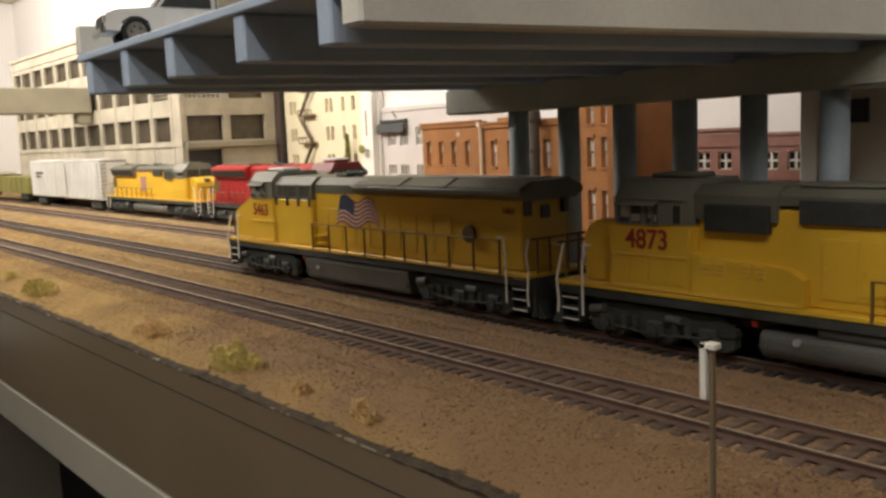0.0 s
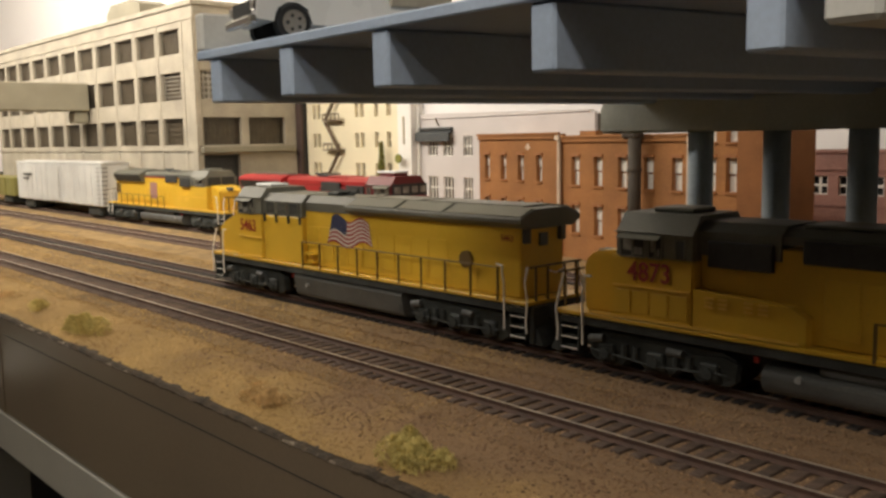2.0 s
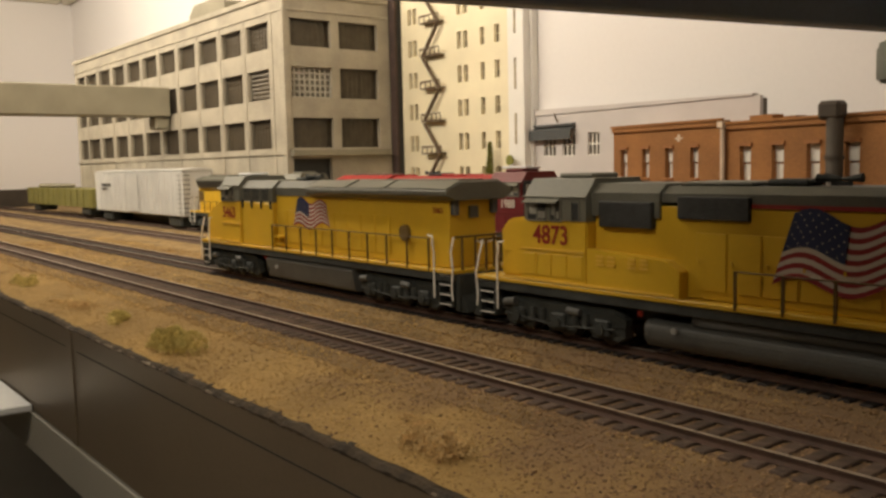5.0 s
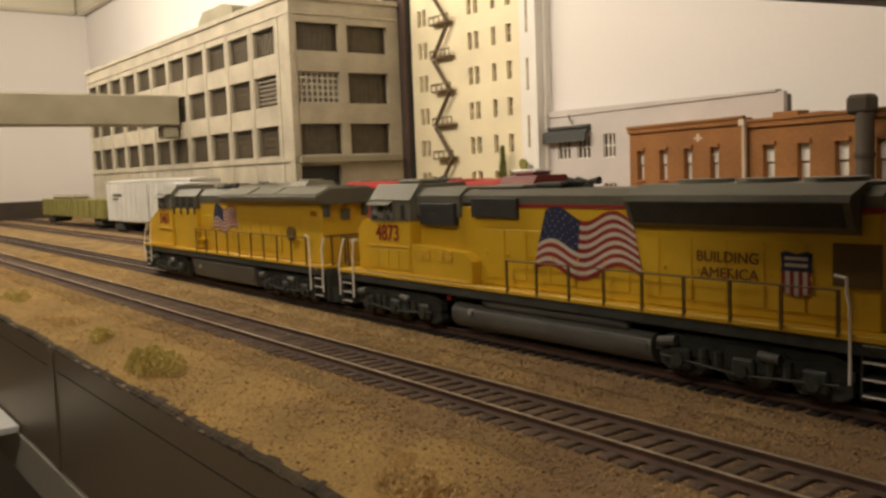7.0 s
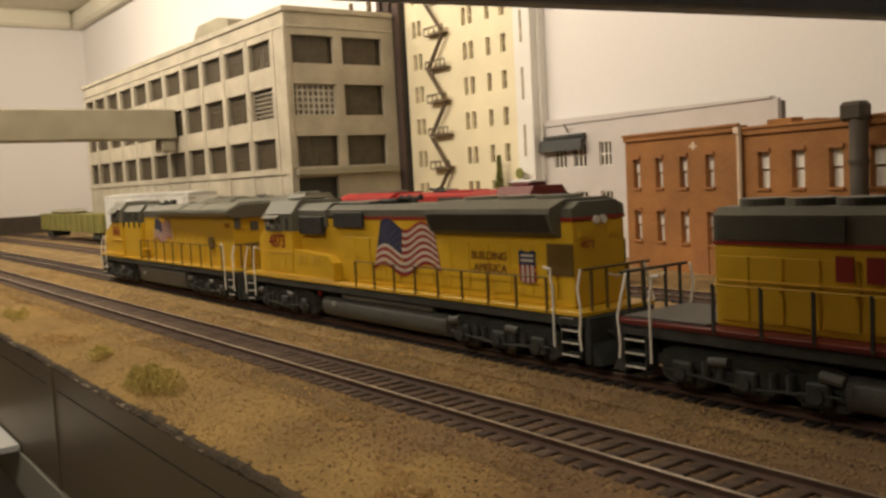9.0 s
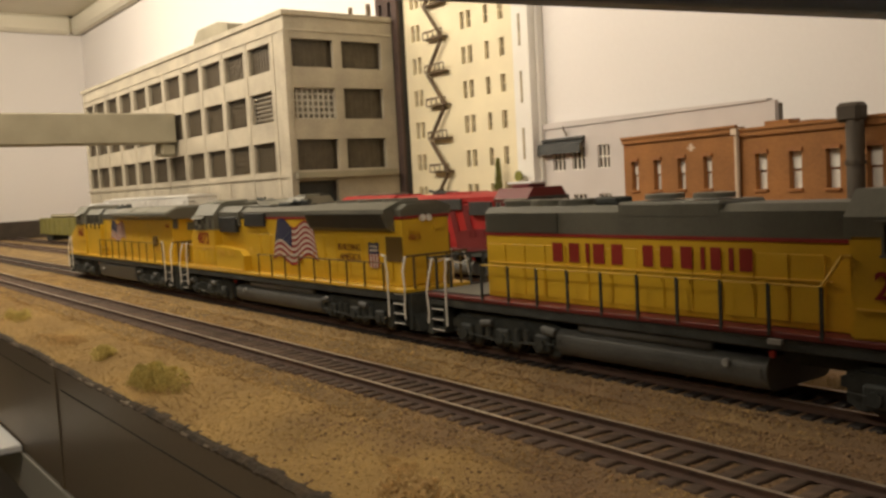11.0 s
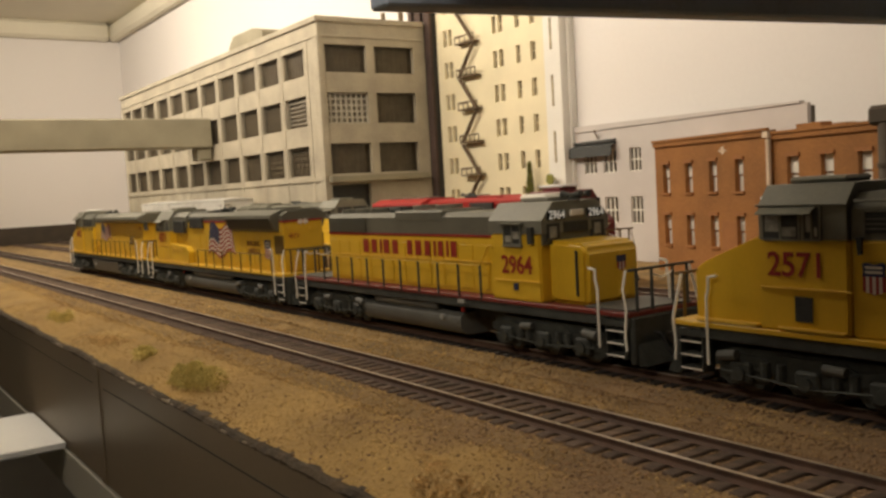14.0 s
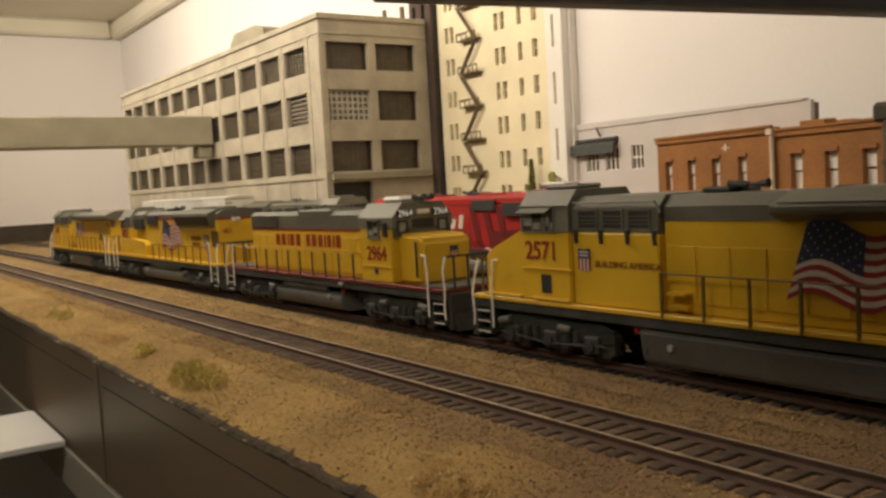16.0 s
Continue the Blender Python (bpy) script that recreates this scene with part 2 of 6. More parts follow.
def build_ground():
    xs = np.concatenate([np.linspace(-2.04, -1.0, 90), np.linspace(-0.99, 0.25, 330), np.linspace(0.26, 1.0, 30)])
    ys = np.concatenate([np.linspace(-0.119, -0.03, 60), np.linspace(-0.027, 0.12, 40), np.linspace(0.125, 0.335, 24)])
    verts = [(float(x), float(y), ground_height(float(x), float(y))) for y in ys for x in xs]
    n = len(xs)
    faces = [(j * n + i, j * n + i + 1, (j + 1) * n + i + 1, (j + 1) * n + i) for j in range(len(ys) - 1) for i in range(n - 1)]
    me = bpy.data.meshes.new("ground")
    me.from_pydata(verts, [], faces)
    me.materials.append(M["sand"])
    me.materials.append(M["ballast_grey"])
    me.materials.append(M["bed"])
    for k, p in enumerate(me.polygons):
        p.use_smooth = True
        y = ys[k // (n - 1)]
        p.material_index = 2 if min(abs(y - t) for t in TRACK_Y[:2]) < 0.0142 else 1 if y > -0.082 else 0
    ob = new("ground", me)
    tagged(ob, "sandy tan scenery ground with ballasted track bed", "ground", kind="structure")
    return ob


def build_room():
    wall = mesh_object("wall_back", boxes((-2.10, 1.10, 0.313, 0.365, -0.12, 0.43)), M["sky"])
    tagged(wall, "plain off-white painted backdrop wall behind the town", "wall", kind="structure")
    wall = mesh_object("wall_end", boxes((-2.07, -2.04, -1.60, 0.3129, -0.12, 0.43)), M["sky"])
    tagged(wall, "plain off-white end wall", "wall", kind="structure")
    # Dark strip stands in for the shaded gap below the backdrop.
    band = mesh_object("trim_end_wall", boxes((-2.0399, -2.034, -0.60, 0.3129, -0.01, 0.031)), M["duct"])
    tagged(band, "dark strip painted for the gap at the end wall's foot", "trim", kind="structure")
    ceil = mesh_object("ceiling", boxes((-2.10, 1.10, -1.60, 0.365, 0.43, 0.45)), M["ceiling"])
    tagged(ceil, "cream painted low ceiling", "ceiling", kind="structure")
    cove = mesh_object("trim_cove", boxes((-2.04, 1.10, 0.291, 0.3128, 0.395, 0.4298), bevel=0.006), M["ceiling"])
    tagged(cove, "rounded cream cove moulding under the ceiling", "trim", kind="structure")
    cove = mesh_object("trim_cove", boxes((-2.0398, -2.017, -1.60, 0.2908, 0.395, 0.4298), bevel=0.006), M["ceiling"])
    tagged(cove, "rounded cream cove moulding under the ceiling", "trim", kind="structure")
    fas = thing("fascia", label="dark olive-brown painted fascia board in butted panels", category="fascia", kind="structure")
    cuts = [-2.04, -1.55, -1.06, -0.5615, -0.07, 0.42, 1.10]
    for a, b in zip(cuts, cuts[1:]):
        part("panel", boxes((a + 0.0012, b - 0.0012, -0.1215, -0.1188, -0.0635, -0.0085), bevel=0.0004), M["fascia"], fas)
        part("groove", boxes((a + 0.009, b - 0.009, -0.1217, -0.1214, -0.0182, -0.0178)), M["dark"], fas)
    for x in cuts[1:-1]:
        part("batten", boxes((x - 0.0040, x + 0.0036, -0.1222, -0.1216, -0.0632, -0.0100), bevel=0.0002), M["fascia"], fas)
    # broken plaster edge between the sand and the board
    rng = random.Random(31)
    lip = bmesh.new()
    rows = []
    x = -1.60
    while x < 0.45:
        top = ground_height(x, -0.119) + rng.uniform(-0.0006, 0.0001)
        front = -0.1216 - rng.uniform(0, 0.0003)
        rows.append([lip.verts.new(q) for q in ((x, -0.1176, top + 0.0002), (x, front + 0.0012, top), (x, front, top - rng.uniform(0.0008, 0.0012)), (x, front + 0.0001, -0.0088 - rng.uniform(0, 0.0005)), (x, -0.1176, -0.0110))])
        x += rng.uniform(0.0011, 0.0032)
    for q, w in zip(rows, rows[1:]):
        for k in range(4):
            lip.faces.new((q[k], w[k], w[k + 1], q[k + 1]))
    part("plaster_edge", lip, M["plaster_edge"], fas, "dark broken plaster edge along the board")
    part("backing", boxes((-2.04, 1.10, -0.1188, -0.1150, -0.09, -0.0105)), M["dark"], fas)
    edge = mesh_object("trim_lower_edge", boxes((-2.04, 1.10, -0.1222, -0.1192, -0.0870, -0.0645), bevel=0.0006), M["trim"])
    tagged(edge, "grey-white edge strip below the fascia", "trim", kind="structure")
    base = mesh_object("layout_base", boxes((-2.04, 1.10, -0.1148, 0.335, -0.09, -0.0145)), M["dark"])
    tagged(base, "dark benchwork under the scenery", "benchwork", kind="structure")
    shelf = thing("pull_out_shelf", label="white shelf board jutting out below the layout edge", category="shelf")
    part("board", boxes((-0.726, -0.638, -0.300, -0.1224, -0.0630, -0.0592), bevel=0.0006), M["shelf_white"], shelf)
    # Added floor and aisle walls close the room, kept pale to bounce light.
    floor = mesh_object("floor", boxes((-2.10, 1.10, -1.60, 0.365, -1.05, -1.0)), M["carpet"])
    tagged(floor, "grey aisle floor, pale to bounce light", "floor", kind="structure")
    for nm, r in (("wall_aisle", (-2.10, 1.10, -1.65, -1.60, -1.0, 0.45)), ("wall_right", (1.10, 1.15, -1.60, 0.365, -1.0, 0.45)),
                  ("wall_left", (-2.15, -2.10, -1.60, 0.365, -1.0, 0.45))):
        tagged(mesh_object(nm, boxes(r), M["room_wall"]), "unseen beige aisle wall, pale to bounce light", "wall", kind="structure")
    tagged(mesh_object("wall_under", boxes((-2.10, 1.10, 0.335, 0.365, -1.0, -0.12)), M["dark"]), "dark wall under the layout", "wall", kind="structure")
    # Housings are invented to go with the added strips, out of view.
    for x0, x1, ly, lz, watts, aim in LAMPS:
        lamp = thing("ceiling_lamp", (0, ly, lz), label="made-up white lamp strip, unseen under the ceiling", category="lamp")
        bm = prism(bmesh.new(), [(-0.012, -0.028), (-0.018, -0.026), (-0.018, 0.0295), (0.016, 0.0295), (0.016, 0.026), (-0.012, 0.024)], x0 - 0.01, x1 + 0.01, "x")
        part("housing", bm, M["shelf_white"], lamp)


build_ground()
build_room()


# ---- tracks ----
def rail_mesh(x0, x1, y):
    bm = bmesh.new()
    prof = [(-0.0011, -0.0022), (0.0011, -0.0022), (0.0003, -0.0014), (0.0003, -0.0007), (0.0006, -0.0005), (0.0006, 0.0), (-0.0006, 0.0), (-0.0006, -0.0005), (-0.0003, -0.0007), (-0.0003, -0.0014)]
    prism(bm, [(y + p[0], p[1]) for p in prof], x0, x1, "x")
    bm.normal_update()
    for f in bm.faces:
        f.material_index = 1 if abs(f.normal.z) > 0.9 and f.calc_center_median().z > -0.0002 else 0
    return bm


def tie_bm(w=0.0036, l=0.0138, h=0.0016):
    bm = bmesh.new()
    box(bm, -w / 2, w / 2, -l, l, -0.0022 - h, -0.0022, bevel=0.0003)
    return bm


def build_track(name, y, label, x0, x1, near, tie_mat, pitch=0.0061):
    tr = thing(name, (0, y, 0), label=label, category="track", group="parallel tracks")
    for s in (-1, 1):
        part("rail", rail_mesh(x0, x1, s * 0.00835), [M["railside"], M["railtop"]], tr)
    me = None
    far = bmesh.new()
    rng = random.Random(int(y * 1000))
    x = x0
    while x < x1:
        if near and near[0] < x < near[1]:
            if me is None:
                first = part("tie", tie_bm(), tie_mat, tr)
                me = first.data
                ob = first
            else:
                ob = new("tie", me)
                ob.parent = tr
            ob.matrix_basis = pose(x + rng.uniform(-0.0003, 0.0003), rng.uniform(-0.0004, 0.0004), 0, 0, 0, rng.uniform(-1.6, 1.6))
        else:
            box(far, x - 0.0019, x + 0.0019, -0.0138, 0.0138, -0.0038, -0.0022)
        x += pitch
    if len(far.verts):
        part("tie_rest", far, tie_mat, tr)["kind"] = "stuff"
    return tr


build_track("railway_track", TRACK_Y[0], "empty track with rusty brown rails on weathered ties", -2.03, 0.95, (-1.00, 0.25), M["tie"])
build_track("railway_track", TRACK_Y[1], "ballasted track under the yellow engines", -2.03, 0.95, (-0.85, 0.30), M["tie_dark"])
build_track("railway_track", TRACK_Y[2], "empty siding track half sunk in grey ballast", -2.03, 0.95, None, M["tie"])
build_track("railway_track", TRACK_Y[3], "siding track with a parked train", -2.03, 0.95, None, M["tie_dark"])


def build_grains():
    """Loose ballast grains and sand lumps, many thousand small octahedra in two meshes."""
    rng = np.random.default_rng(4)
    shape = np.array([(1, 0, 0), (-1, 0, 0), (0, 1, 0), (0, -1, 0), (0, 0, 1), (0, 0, -1)], float)
    tri = np.array([(0, 2, 4), (2, 1, 4), (1, 3, 4), (3, 0, 4), (2, 0, 5), (1, 2, 5), (3, 1, 5), (0, 3, 5)])

    def scatter(name, n, xr, yr, size, mat, label, keep):
        x = xr[1] - (xr[1] - xr[0]) * rng.random(n) ** 1.35
        y = yr[0] + (yr[1] - yr[0]) * rng.random(n)
        ok = keep(x, y)
        x, y = x[ok], y[ok]
        s = size[0] + (size[1] - size[0]) * rng.random(len(x)) ** 2.5
        z = np.array([ground_height(float(a), float(b)) for a, b in zip(x, y)]) + 0.2 * s
        sc = s[:, None, None] * (0.6 + 0.8 * rng.random((len(x), 6, 1)))
        a = rng.random(len(x)) * 6.283
        ca, sa = np.cos(a)[:, None], np.sin(a)[:, None]
        p = shape[None] * sc
        q = p.copy()
        q[..., 0], q[..., 1] = p[..., 0] * ca - p[..., 2] * sa, p[..., 1] + 0.3 * p[..., 0]
        q[..., 2] = (p[..., 0] * sa + p[..., 2] * ca) * 0.55
        v = (q + np.stack([x, y, z], -1)[:, None]).reshape(-1, 3)
        f = (tri[None] + 6 * np.arange(len(x))[:, None, None]).reshape(-1, 3)
        me = bpy.data.meshes.new(name)
        me.from_pydata(v.tolist(), [], f.tolist())
        me.materials.append(mat)
        tagged(new(name, me), label, "ballast", kind="stuff")

    def off_track(x, y):
        ok = np.ones(len(x), bool)
        for t in TRACK_Y[:2]:
            d = np.abs(y - t)
            ok &= (d > 0.0135) | (rng.random(len(x)) < 0.10)
        return ok
    scatter("ballast_grains", 120000, (-1.05, 0.15), (-0.088, 0.045), (0.00028, 0.00072), cinder_shade_stain(grain_mat("ballast_grain", (0.46, 0.305, 0.112), (0.28, 0.182, 0.070)), (0.25, 0.155, 0.090)), "loose tan and brown ballast stones", off_track)
    scatter("sand_grains", 34000, (-0.85, 0.15), (-0.119, -0.08), (0.0002, 0.00045), cinder_shade_stain(grain_mat("sand_grain", (0.44, 0.292, 0.106), (0.32, 0.208, 0.075)), (0.25, 0.155, 0.090)), "coarse tan sand and fine gravel", lambda x, y: np.ones(len(x), bool))
    scatter("track_bed_grains", 26000, (-1.00, 0.15), (-0.0722, -0.0426), (0.00025, 0.0006), grain_mat("bed_grain", (0.36, 0.232, 0.13), (0.20, 0.128, 0.075)), "darker brown ballast between the ties", lambda x, y: np.abs(np.abs(y - TRACK_Y[0]) - 0.00835) > 0.0009)
    # Brown dirt grains, denser towards the bridge; they also paint in shade there.
    def cinders(x, y):
        wave = np.array([noise.noise((a * 26, b * 40, 5.2)) + 0.5 * noise.noise((a * 80, b * 110, 2.4)) for a, b in zip(x.tolist(), y.tolist())])
        spread = np.clip((x + 0.46) / 0.16, 0, 1) * np.clip((y + 0.114) / 0.022, 0.15, 1)
        off = np.minimum(np.abs(y - TRACK_Y[0]), np.abs(y - TRACK_Y[1])) > 0.0135
        return off & (rng.random(len(x)) < spread * np.clip(0.55 + 0.9 * wave, 0.12, 1.0))
    scatter("dirt_patch", 70000, (-0.45, 0.15), (-0.119, -0.012), (0.00022, 0.00058), grain_mat("dirt_grain", (0.25, 0.152, 0.084), (0.13, 0.080, 0.050)), "brown dirt and cinders on the sand, also darkening for shade", cinders)


def grain_mat(name, light, dark):
    m = bpy.data.materials.new(name)
    m.use_nodes = True
    nt = m.node_tree
    b = nt.nodes["Principled BSDF"]
    b.inputs["Roughness"].default_value = 0.9
    geo, ramp, tc, no, mx = (nt.nodes.new("ShaderNode" + k) for k in ("NewGeometry", "ValToRGB", "TexCoord", "TexNoise", "Mix"))
    e = ramp.color_ramp.elements
    e[0].color, e[1].color = (*dark, 1), (*light, 1)
    e.new(0.93).color = (*light, 1)
    e.new(0.97).color = (*[min(c * 1.7, 0.8) for c in light], 1)
    e[1].position = 0.6
    no.inputs["Scale"].default_value = 14
    mx.data_type, mx.blend_type = "RGBA", "MULTIPLY"
    mx.inputs[0].default_value = 0.75
    r2 = nt.nodes.new("ShaderNodeValToRGB")
    r2.color_ramp.elements[0].position, r2.color_ramp.elements[1].position = 0.38, 0.6
    r2.color_ramp.elements[0].color = (0.55, 0.47, 0.42, 1)
    nt.links.new(tc.outputs["Object"], no.inputs["Vector"])
    nt.links.new(no.outputs["Fac"], r2.inputs[0])
    nt.links.new(geo.outputs["Random Per Island"], ramp.inputs[0])
    nt.links.new(ramp.outputs[0], mx.inputs[6])
    nt.links.new(r2.outputs[0], mx.inputs[7])
    nt.links.new(mx.outputs[2], b.inputs["Base Color"])
    return m


def vary_by_piece(m, low):
    """Each piece takes a tone of its own."""
    nt = m.node_tree
    b = nt.nodes["Principled BSDF"]
    info, span, mix = (nt.nodes.new("ShaderNode" + k) for k in ("ObjectInfo", "MapRange", "Mix"))
    span.inputs["To Min"].default_value, span.inputs["To Max"].default_value = low, 1.15
    mix.data_type, mix.blend_type = "RGBA", "MULTIPLY"
    mix.inputs[0].default_value = 1.0
    src = b.inputs["Base Color"].links[0].from_socket
    nt.links.new(info.outputs["Random"], span.inputs["Value"])
    nt.links.new(src, mix.inputs[6])
    nt.links.new(span.outputs[0], mix.inputs[7])
    nt.links.new(mix.outputs[2], b.inputs["Base Color"])


def cinder_shade_stain(m, brown=(0.205, 0.125, 0.072)):
    """Brown cinder dirt that sets in, ragged, towards the bridge and the track; its tone also paints in shade there."""
    nt = m.node_tree
    b = nt.nodes["Principled BSDF"]
    co, sep, no, add, span, mix = (nt.nodes.new("ShaderNode" + k) for k in ("TexCoord", "SeparateXYZ", "TexNoise", "Math", "MapRange", "Mix"))
    no.inputs["Scale"].default_value, no.inputs["Detail"].default_value = 34.0, 6.0
    add.operation = "MULTIPLY_ADD"
    add.inputs[1].default_value = 0.42
    span.inputs["From Min"].default_value, span.inputs["From Max"].default_value = -0.18, 0.02
    span.inputs["To Max"].default_value = 0.76
    edge, cap, both = (nt.nodes.new("ShaderNodeMath") for _ in range(3))
    edge.operation, cap.operation, both.operation = "MULTIPLY_ADD", "MINIMUM", "ADD"
    edge.inputs[1].default_value, edge.inputs[2].default_value, cap.inputs[1].default_value = 7.0, 0.68, 0.02
    mix.data_type = "RGBA"
    mix.inputs[7].default_value = (*brown, 1)
    src = b.inputs["Base Color"].links[0].from_socket
    nt.links.new(co.outputs["Object"], sep.inputs[0])
    nt.links.new(co.outputs["Object"], no.inputs["Vector"])
    nt.links.new(no.outputs["Fac"], add.inputs[0])
    nt.links.new(sep.outputs["X"], add.inputs[2])
    nt.links.new(sep.outputs["Y"], edge.inputs[0])
    nt.links.new(edge.outputs[0], cap.inputs[0])
    nt.links.new(cap.outputs[0], both.inputs[0])
    nt.links.new(add.outputs[0], both.inputs[1])
    nt.links.new(both.outputs[0], span.inputs["Value"])
    nt.links.new(span.outputs[0], mix.inputs[0])
    nt.links.new(src, mix.inputs[6])
    nt.links.new(mix.outputs[2], b.inputs["Base Color"])
    return m


for key in ("sand", "ballast_grey"):
    cinder_shade_stain(M[key])
vary_by_piece(M["tie"], 0.6)
build_grains()


# ---- plants ----
def tuft(name, x, y, w, h, mat, label, seed, blades=700):
    """A low foamy clump: many short blades gathered in a few uneven lobes."""
    rng = random.Random(seed)
    bm = bmesh.new()
    lobes = [(rng.uniform(-0.75, 0.75) * w, rng.uniform(-0.5, 0.5) * w * 0.6, rng.uniform(0.28, 0.5) * w, h * rng.uniform(0.55, 1.0)) for _ in range(9)]
    for _ in range(blades):
        lx, ly, lr, lh = rng.choice(lobes)
        a, f = rng.uniform(0, 6.283), rng.random()
        d = math.sqrt(rng.random()) * math.sqrt(max(0.0, 1 - f * f))
        p = Vector((lx + lr * d * math.cos(a), ly + lr * 0.8 * d * math.sin(a), lh * f))
        k = min(rng.uniform(0.0003, 0.0007), h * 0.2)
        lean = Vector((rng.uniform(-1, 1), rng.uniform(-1, 1), rng.uniform(0.2, 1.4))) * k * 1.6
        side_way = Vector((rng.uniform(-1, 1), rng.uniform(-1, 1), rng.uniform(-0.5, 0.5))) * k * 0.7
        bm.faces.new([bm.verts.new(p - side_way), bm.verts.new(p + side_way), bm.verts.new(p + lean)])
    ob = mesh_object(name, bm, mat)
    ob.location = (x, y, ground_height(x, y) - 0.0004)
    return tagged(ob, label, "grass tuft", "tufts along the layout edge")


TUFTS = (("grass_tuft", -0.4680, -0.1070, 0.0170, 0.0085, "tuft", "dry yellow-green grass tuft on sand"),
         ("grass_tuft", -0.2200, -0.1085, 0.0150, 0.0080, "tuft", "dry olive-yellow grass tuft near the fascia edge"),
         ("weed_patch", -0.3050, -0.1075, 0.0120, 0.0040, "tuft_tan", "flat dry brown weed patch"),
         ("weed_patch", -0.6080, -0.1050, 0.0220, 0.0026, "tuft_tan", "flat tan weed patch on sand"),
         ("weed_patch", -0.5460, -0.1050, 0.0120, 0.0050, "tuft", "low yellowish weed patch on sand"),
         ("weed_clump", -0.1740, -0.1105, 0.0045, 0.0040, "tuft_tan", "small pale dry weed clump"),
         ("weed_clump", -0.1385, -0.1112, 0.0055, 0.0055, "tuft_tan", "small pale dry weed clump beside the track"),
         ("weed_patch", -0.3240, -0.1000, 0.0100, 0.0012, "tuft_tan", "thin brownish weed patch"),
         ("weed_patch", -0.7160, -0.1035, 0.0160, 0.0060, "tuft", "low yellow weed patch far along the edge"))
for k, (nm, x, y, w, h, mat, lab) in enumerate(TUFTS):
    tuft(nm, x, y, w, h, M[mat], lab, 20 + k, 8000 if nm == "grass_tuft" else 2200)


def build_post():
    x, y = -0.0228, -0.1109
    z = ground_height(x, y)
    po = thing("marker_post", (x, y, z), label="thin brown trackside post with a white marker plate", category="post")
    part("pole", rods([(0, 0, -0.004), (0, 0, 0.0327 - z)], 0.0006, 8), M["post"], po)
    part("plate", boxes((-0.0022, -0.0008, -0.0011, 0.0011, 0.0225 - z, 0.0335 - z), (-0.0022, 0.0012, -0.0011, 0.0011, 0.0322 - z, 0.0335 - z), bevel=0.0002), M["pane_white"], po)


build_post()


# ---- highway bridge ----
BR = math.degrees(math.atan2(0.20, 0.98))


def build_bridge():
    br = thing("highway_bridge", (-0.284, -0.1325, 0), -BR, label="blue-grey steel girder road bridge with concrete deck and parapets", category="bridge")
    L = 0.44
    c, q = math.cos(radians(BR)), math.sin(radians(BR))

    def skew(across, back=0.0):
        """A point on the slanting front edge, in the bridge's own space."""
        wx, wy = across, -0.036 * across
        return wx * c - wy * q, wx * q + wy * c + back

    def beam(name, a, b, z0, z1, mat, back=0.0, bevel=0.0005, label=""):
        (xa, ya), (xb, yb) = skew(a, back), skew(b, back)
        bm = prism(bmesh.new(), [(xa, ya), (xb, yb), (xb, L), (xa, L)], z0, z1, "z")
        if bevel:
            bmesh.ops.bevel(bm, geom=bm.edges[:], offset=bevel, segments=1, affect="EDGES")
        return part(name, bm, mat, br, label)
    for a in (0.0, 0.0405, 0.082, 0.132, 0.176):
        beam("girder", a, a + 0.0062, 0.0948, 0.1074, M["steel_blue"])
    beam("deck", -0.0060, 0.1880, 0.1075, 0.1102, M["steel_blue"], -0.0012, 0.0004, "blue-grey bridge deck slab")
    beam("parapet", -0.0060, -0.0015, 0.1103, 0.1212, M["bridge_grey"], -0.0012, 0.0006, "grey concrete parapet")
    beam("parapet", 0.1885, 0.1965, 0.0975, 0.1300, M["bridge_grey"], -0.0012, 0.0008, "light grey concrete parapet beam")
    cap = thing("bridge_pier", (0, 0, 0), label="grey-green concrete pier cap on round blue-grey columns", category="bridge pier")
    bm = bmesh.new()
    prism(bm, [(-0.2705, 0.0836), (-0.2705, 0.0945), (-0.2685, 0.0965), (0.14, 0.0965), (0.14, 0.0836)], 0.0350, 0.0520, "y")
    bmesh.ops.bevel(bm, geom=bm.edges[:], offset=0.001, segments=2, affect="EDGES")
    part("cap", bm, M["cap_grey"], cap)
    for x in (-0.2285, -0.1975, -0.1668, -0.1375, -0.1080, -0.0780, -0.048, -0.018, 0.012):
        part("column", rods([(x, 0.0440, GZ - 0.002), (x, 0.0440, 0.0838)], 0.0048, 20), M["column"], cap, smooth=True)
    pier = thing("concrete_pier", label="pale grey concrete wall pier with a painted dark opening behind the bridge", category="bridge pier")
    part("wall", boxes((-0.150, -0.045, 0.170, 0.185, GZ - 0.003, 0.092), bevel=0.001), M["bridge_grey"], pier)
    part("pilaster", boxes((-0.156, -0.146, 0.164, 0.1698, GZ - 0.003, 0.092), bevel=0.001), M["bridge_grey"], pier)
    part("pilaster", boxes((-0.112, -0.105, 0.164, 0.1698, GZ - 0.003, 0.092), bevel=0.001), M["bridge_grey"], pier)
    # Black patch on the face, painted for the shade inside an opening.
    part("recess", boxes((-0.140, -0.125, 0.1685, 0.1699, 0.072, 0.083)), M["grille"], pier)


build_bridge()


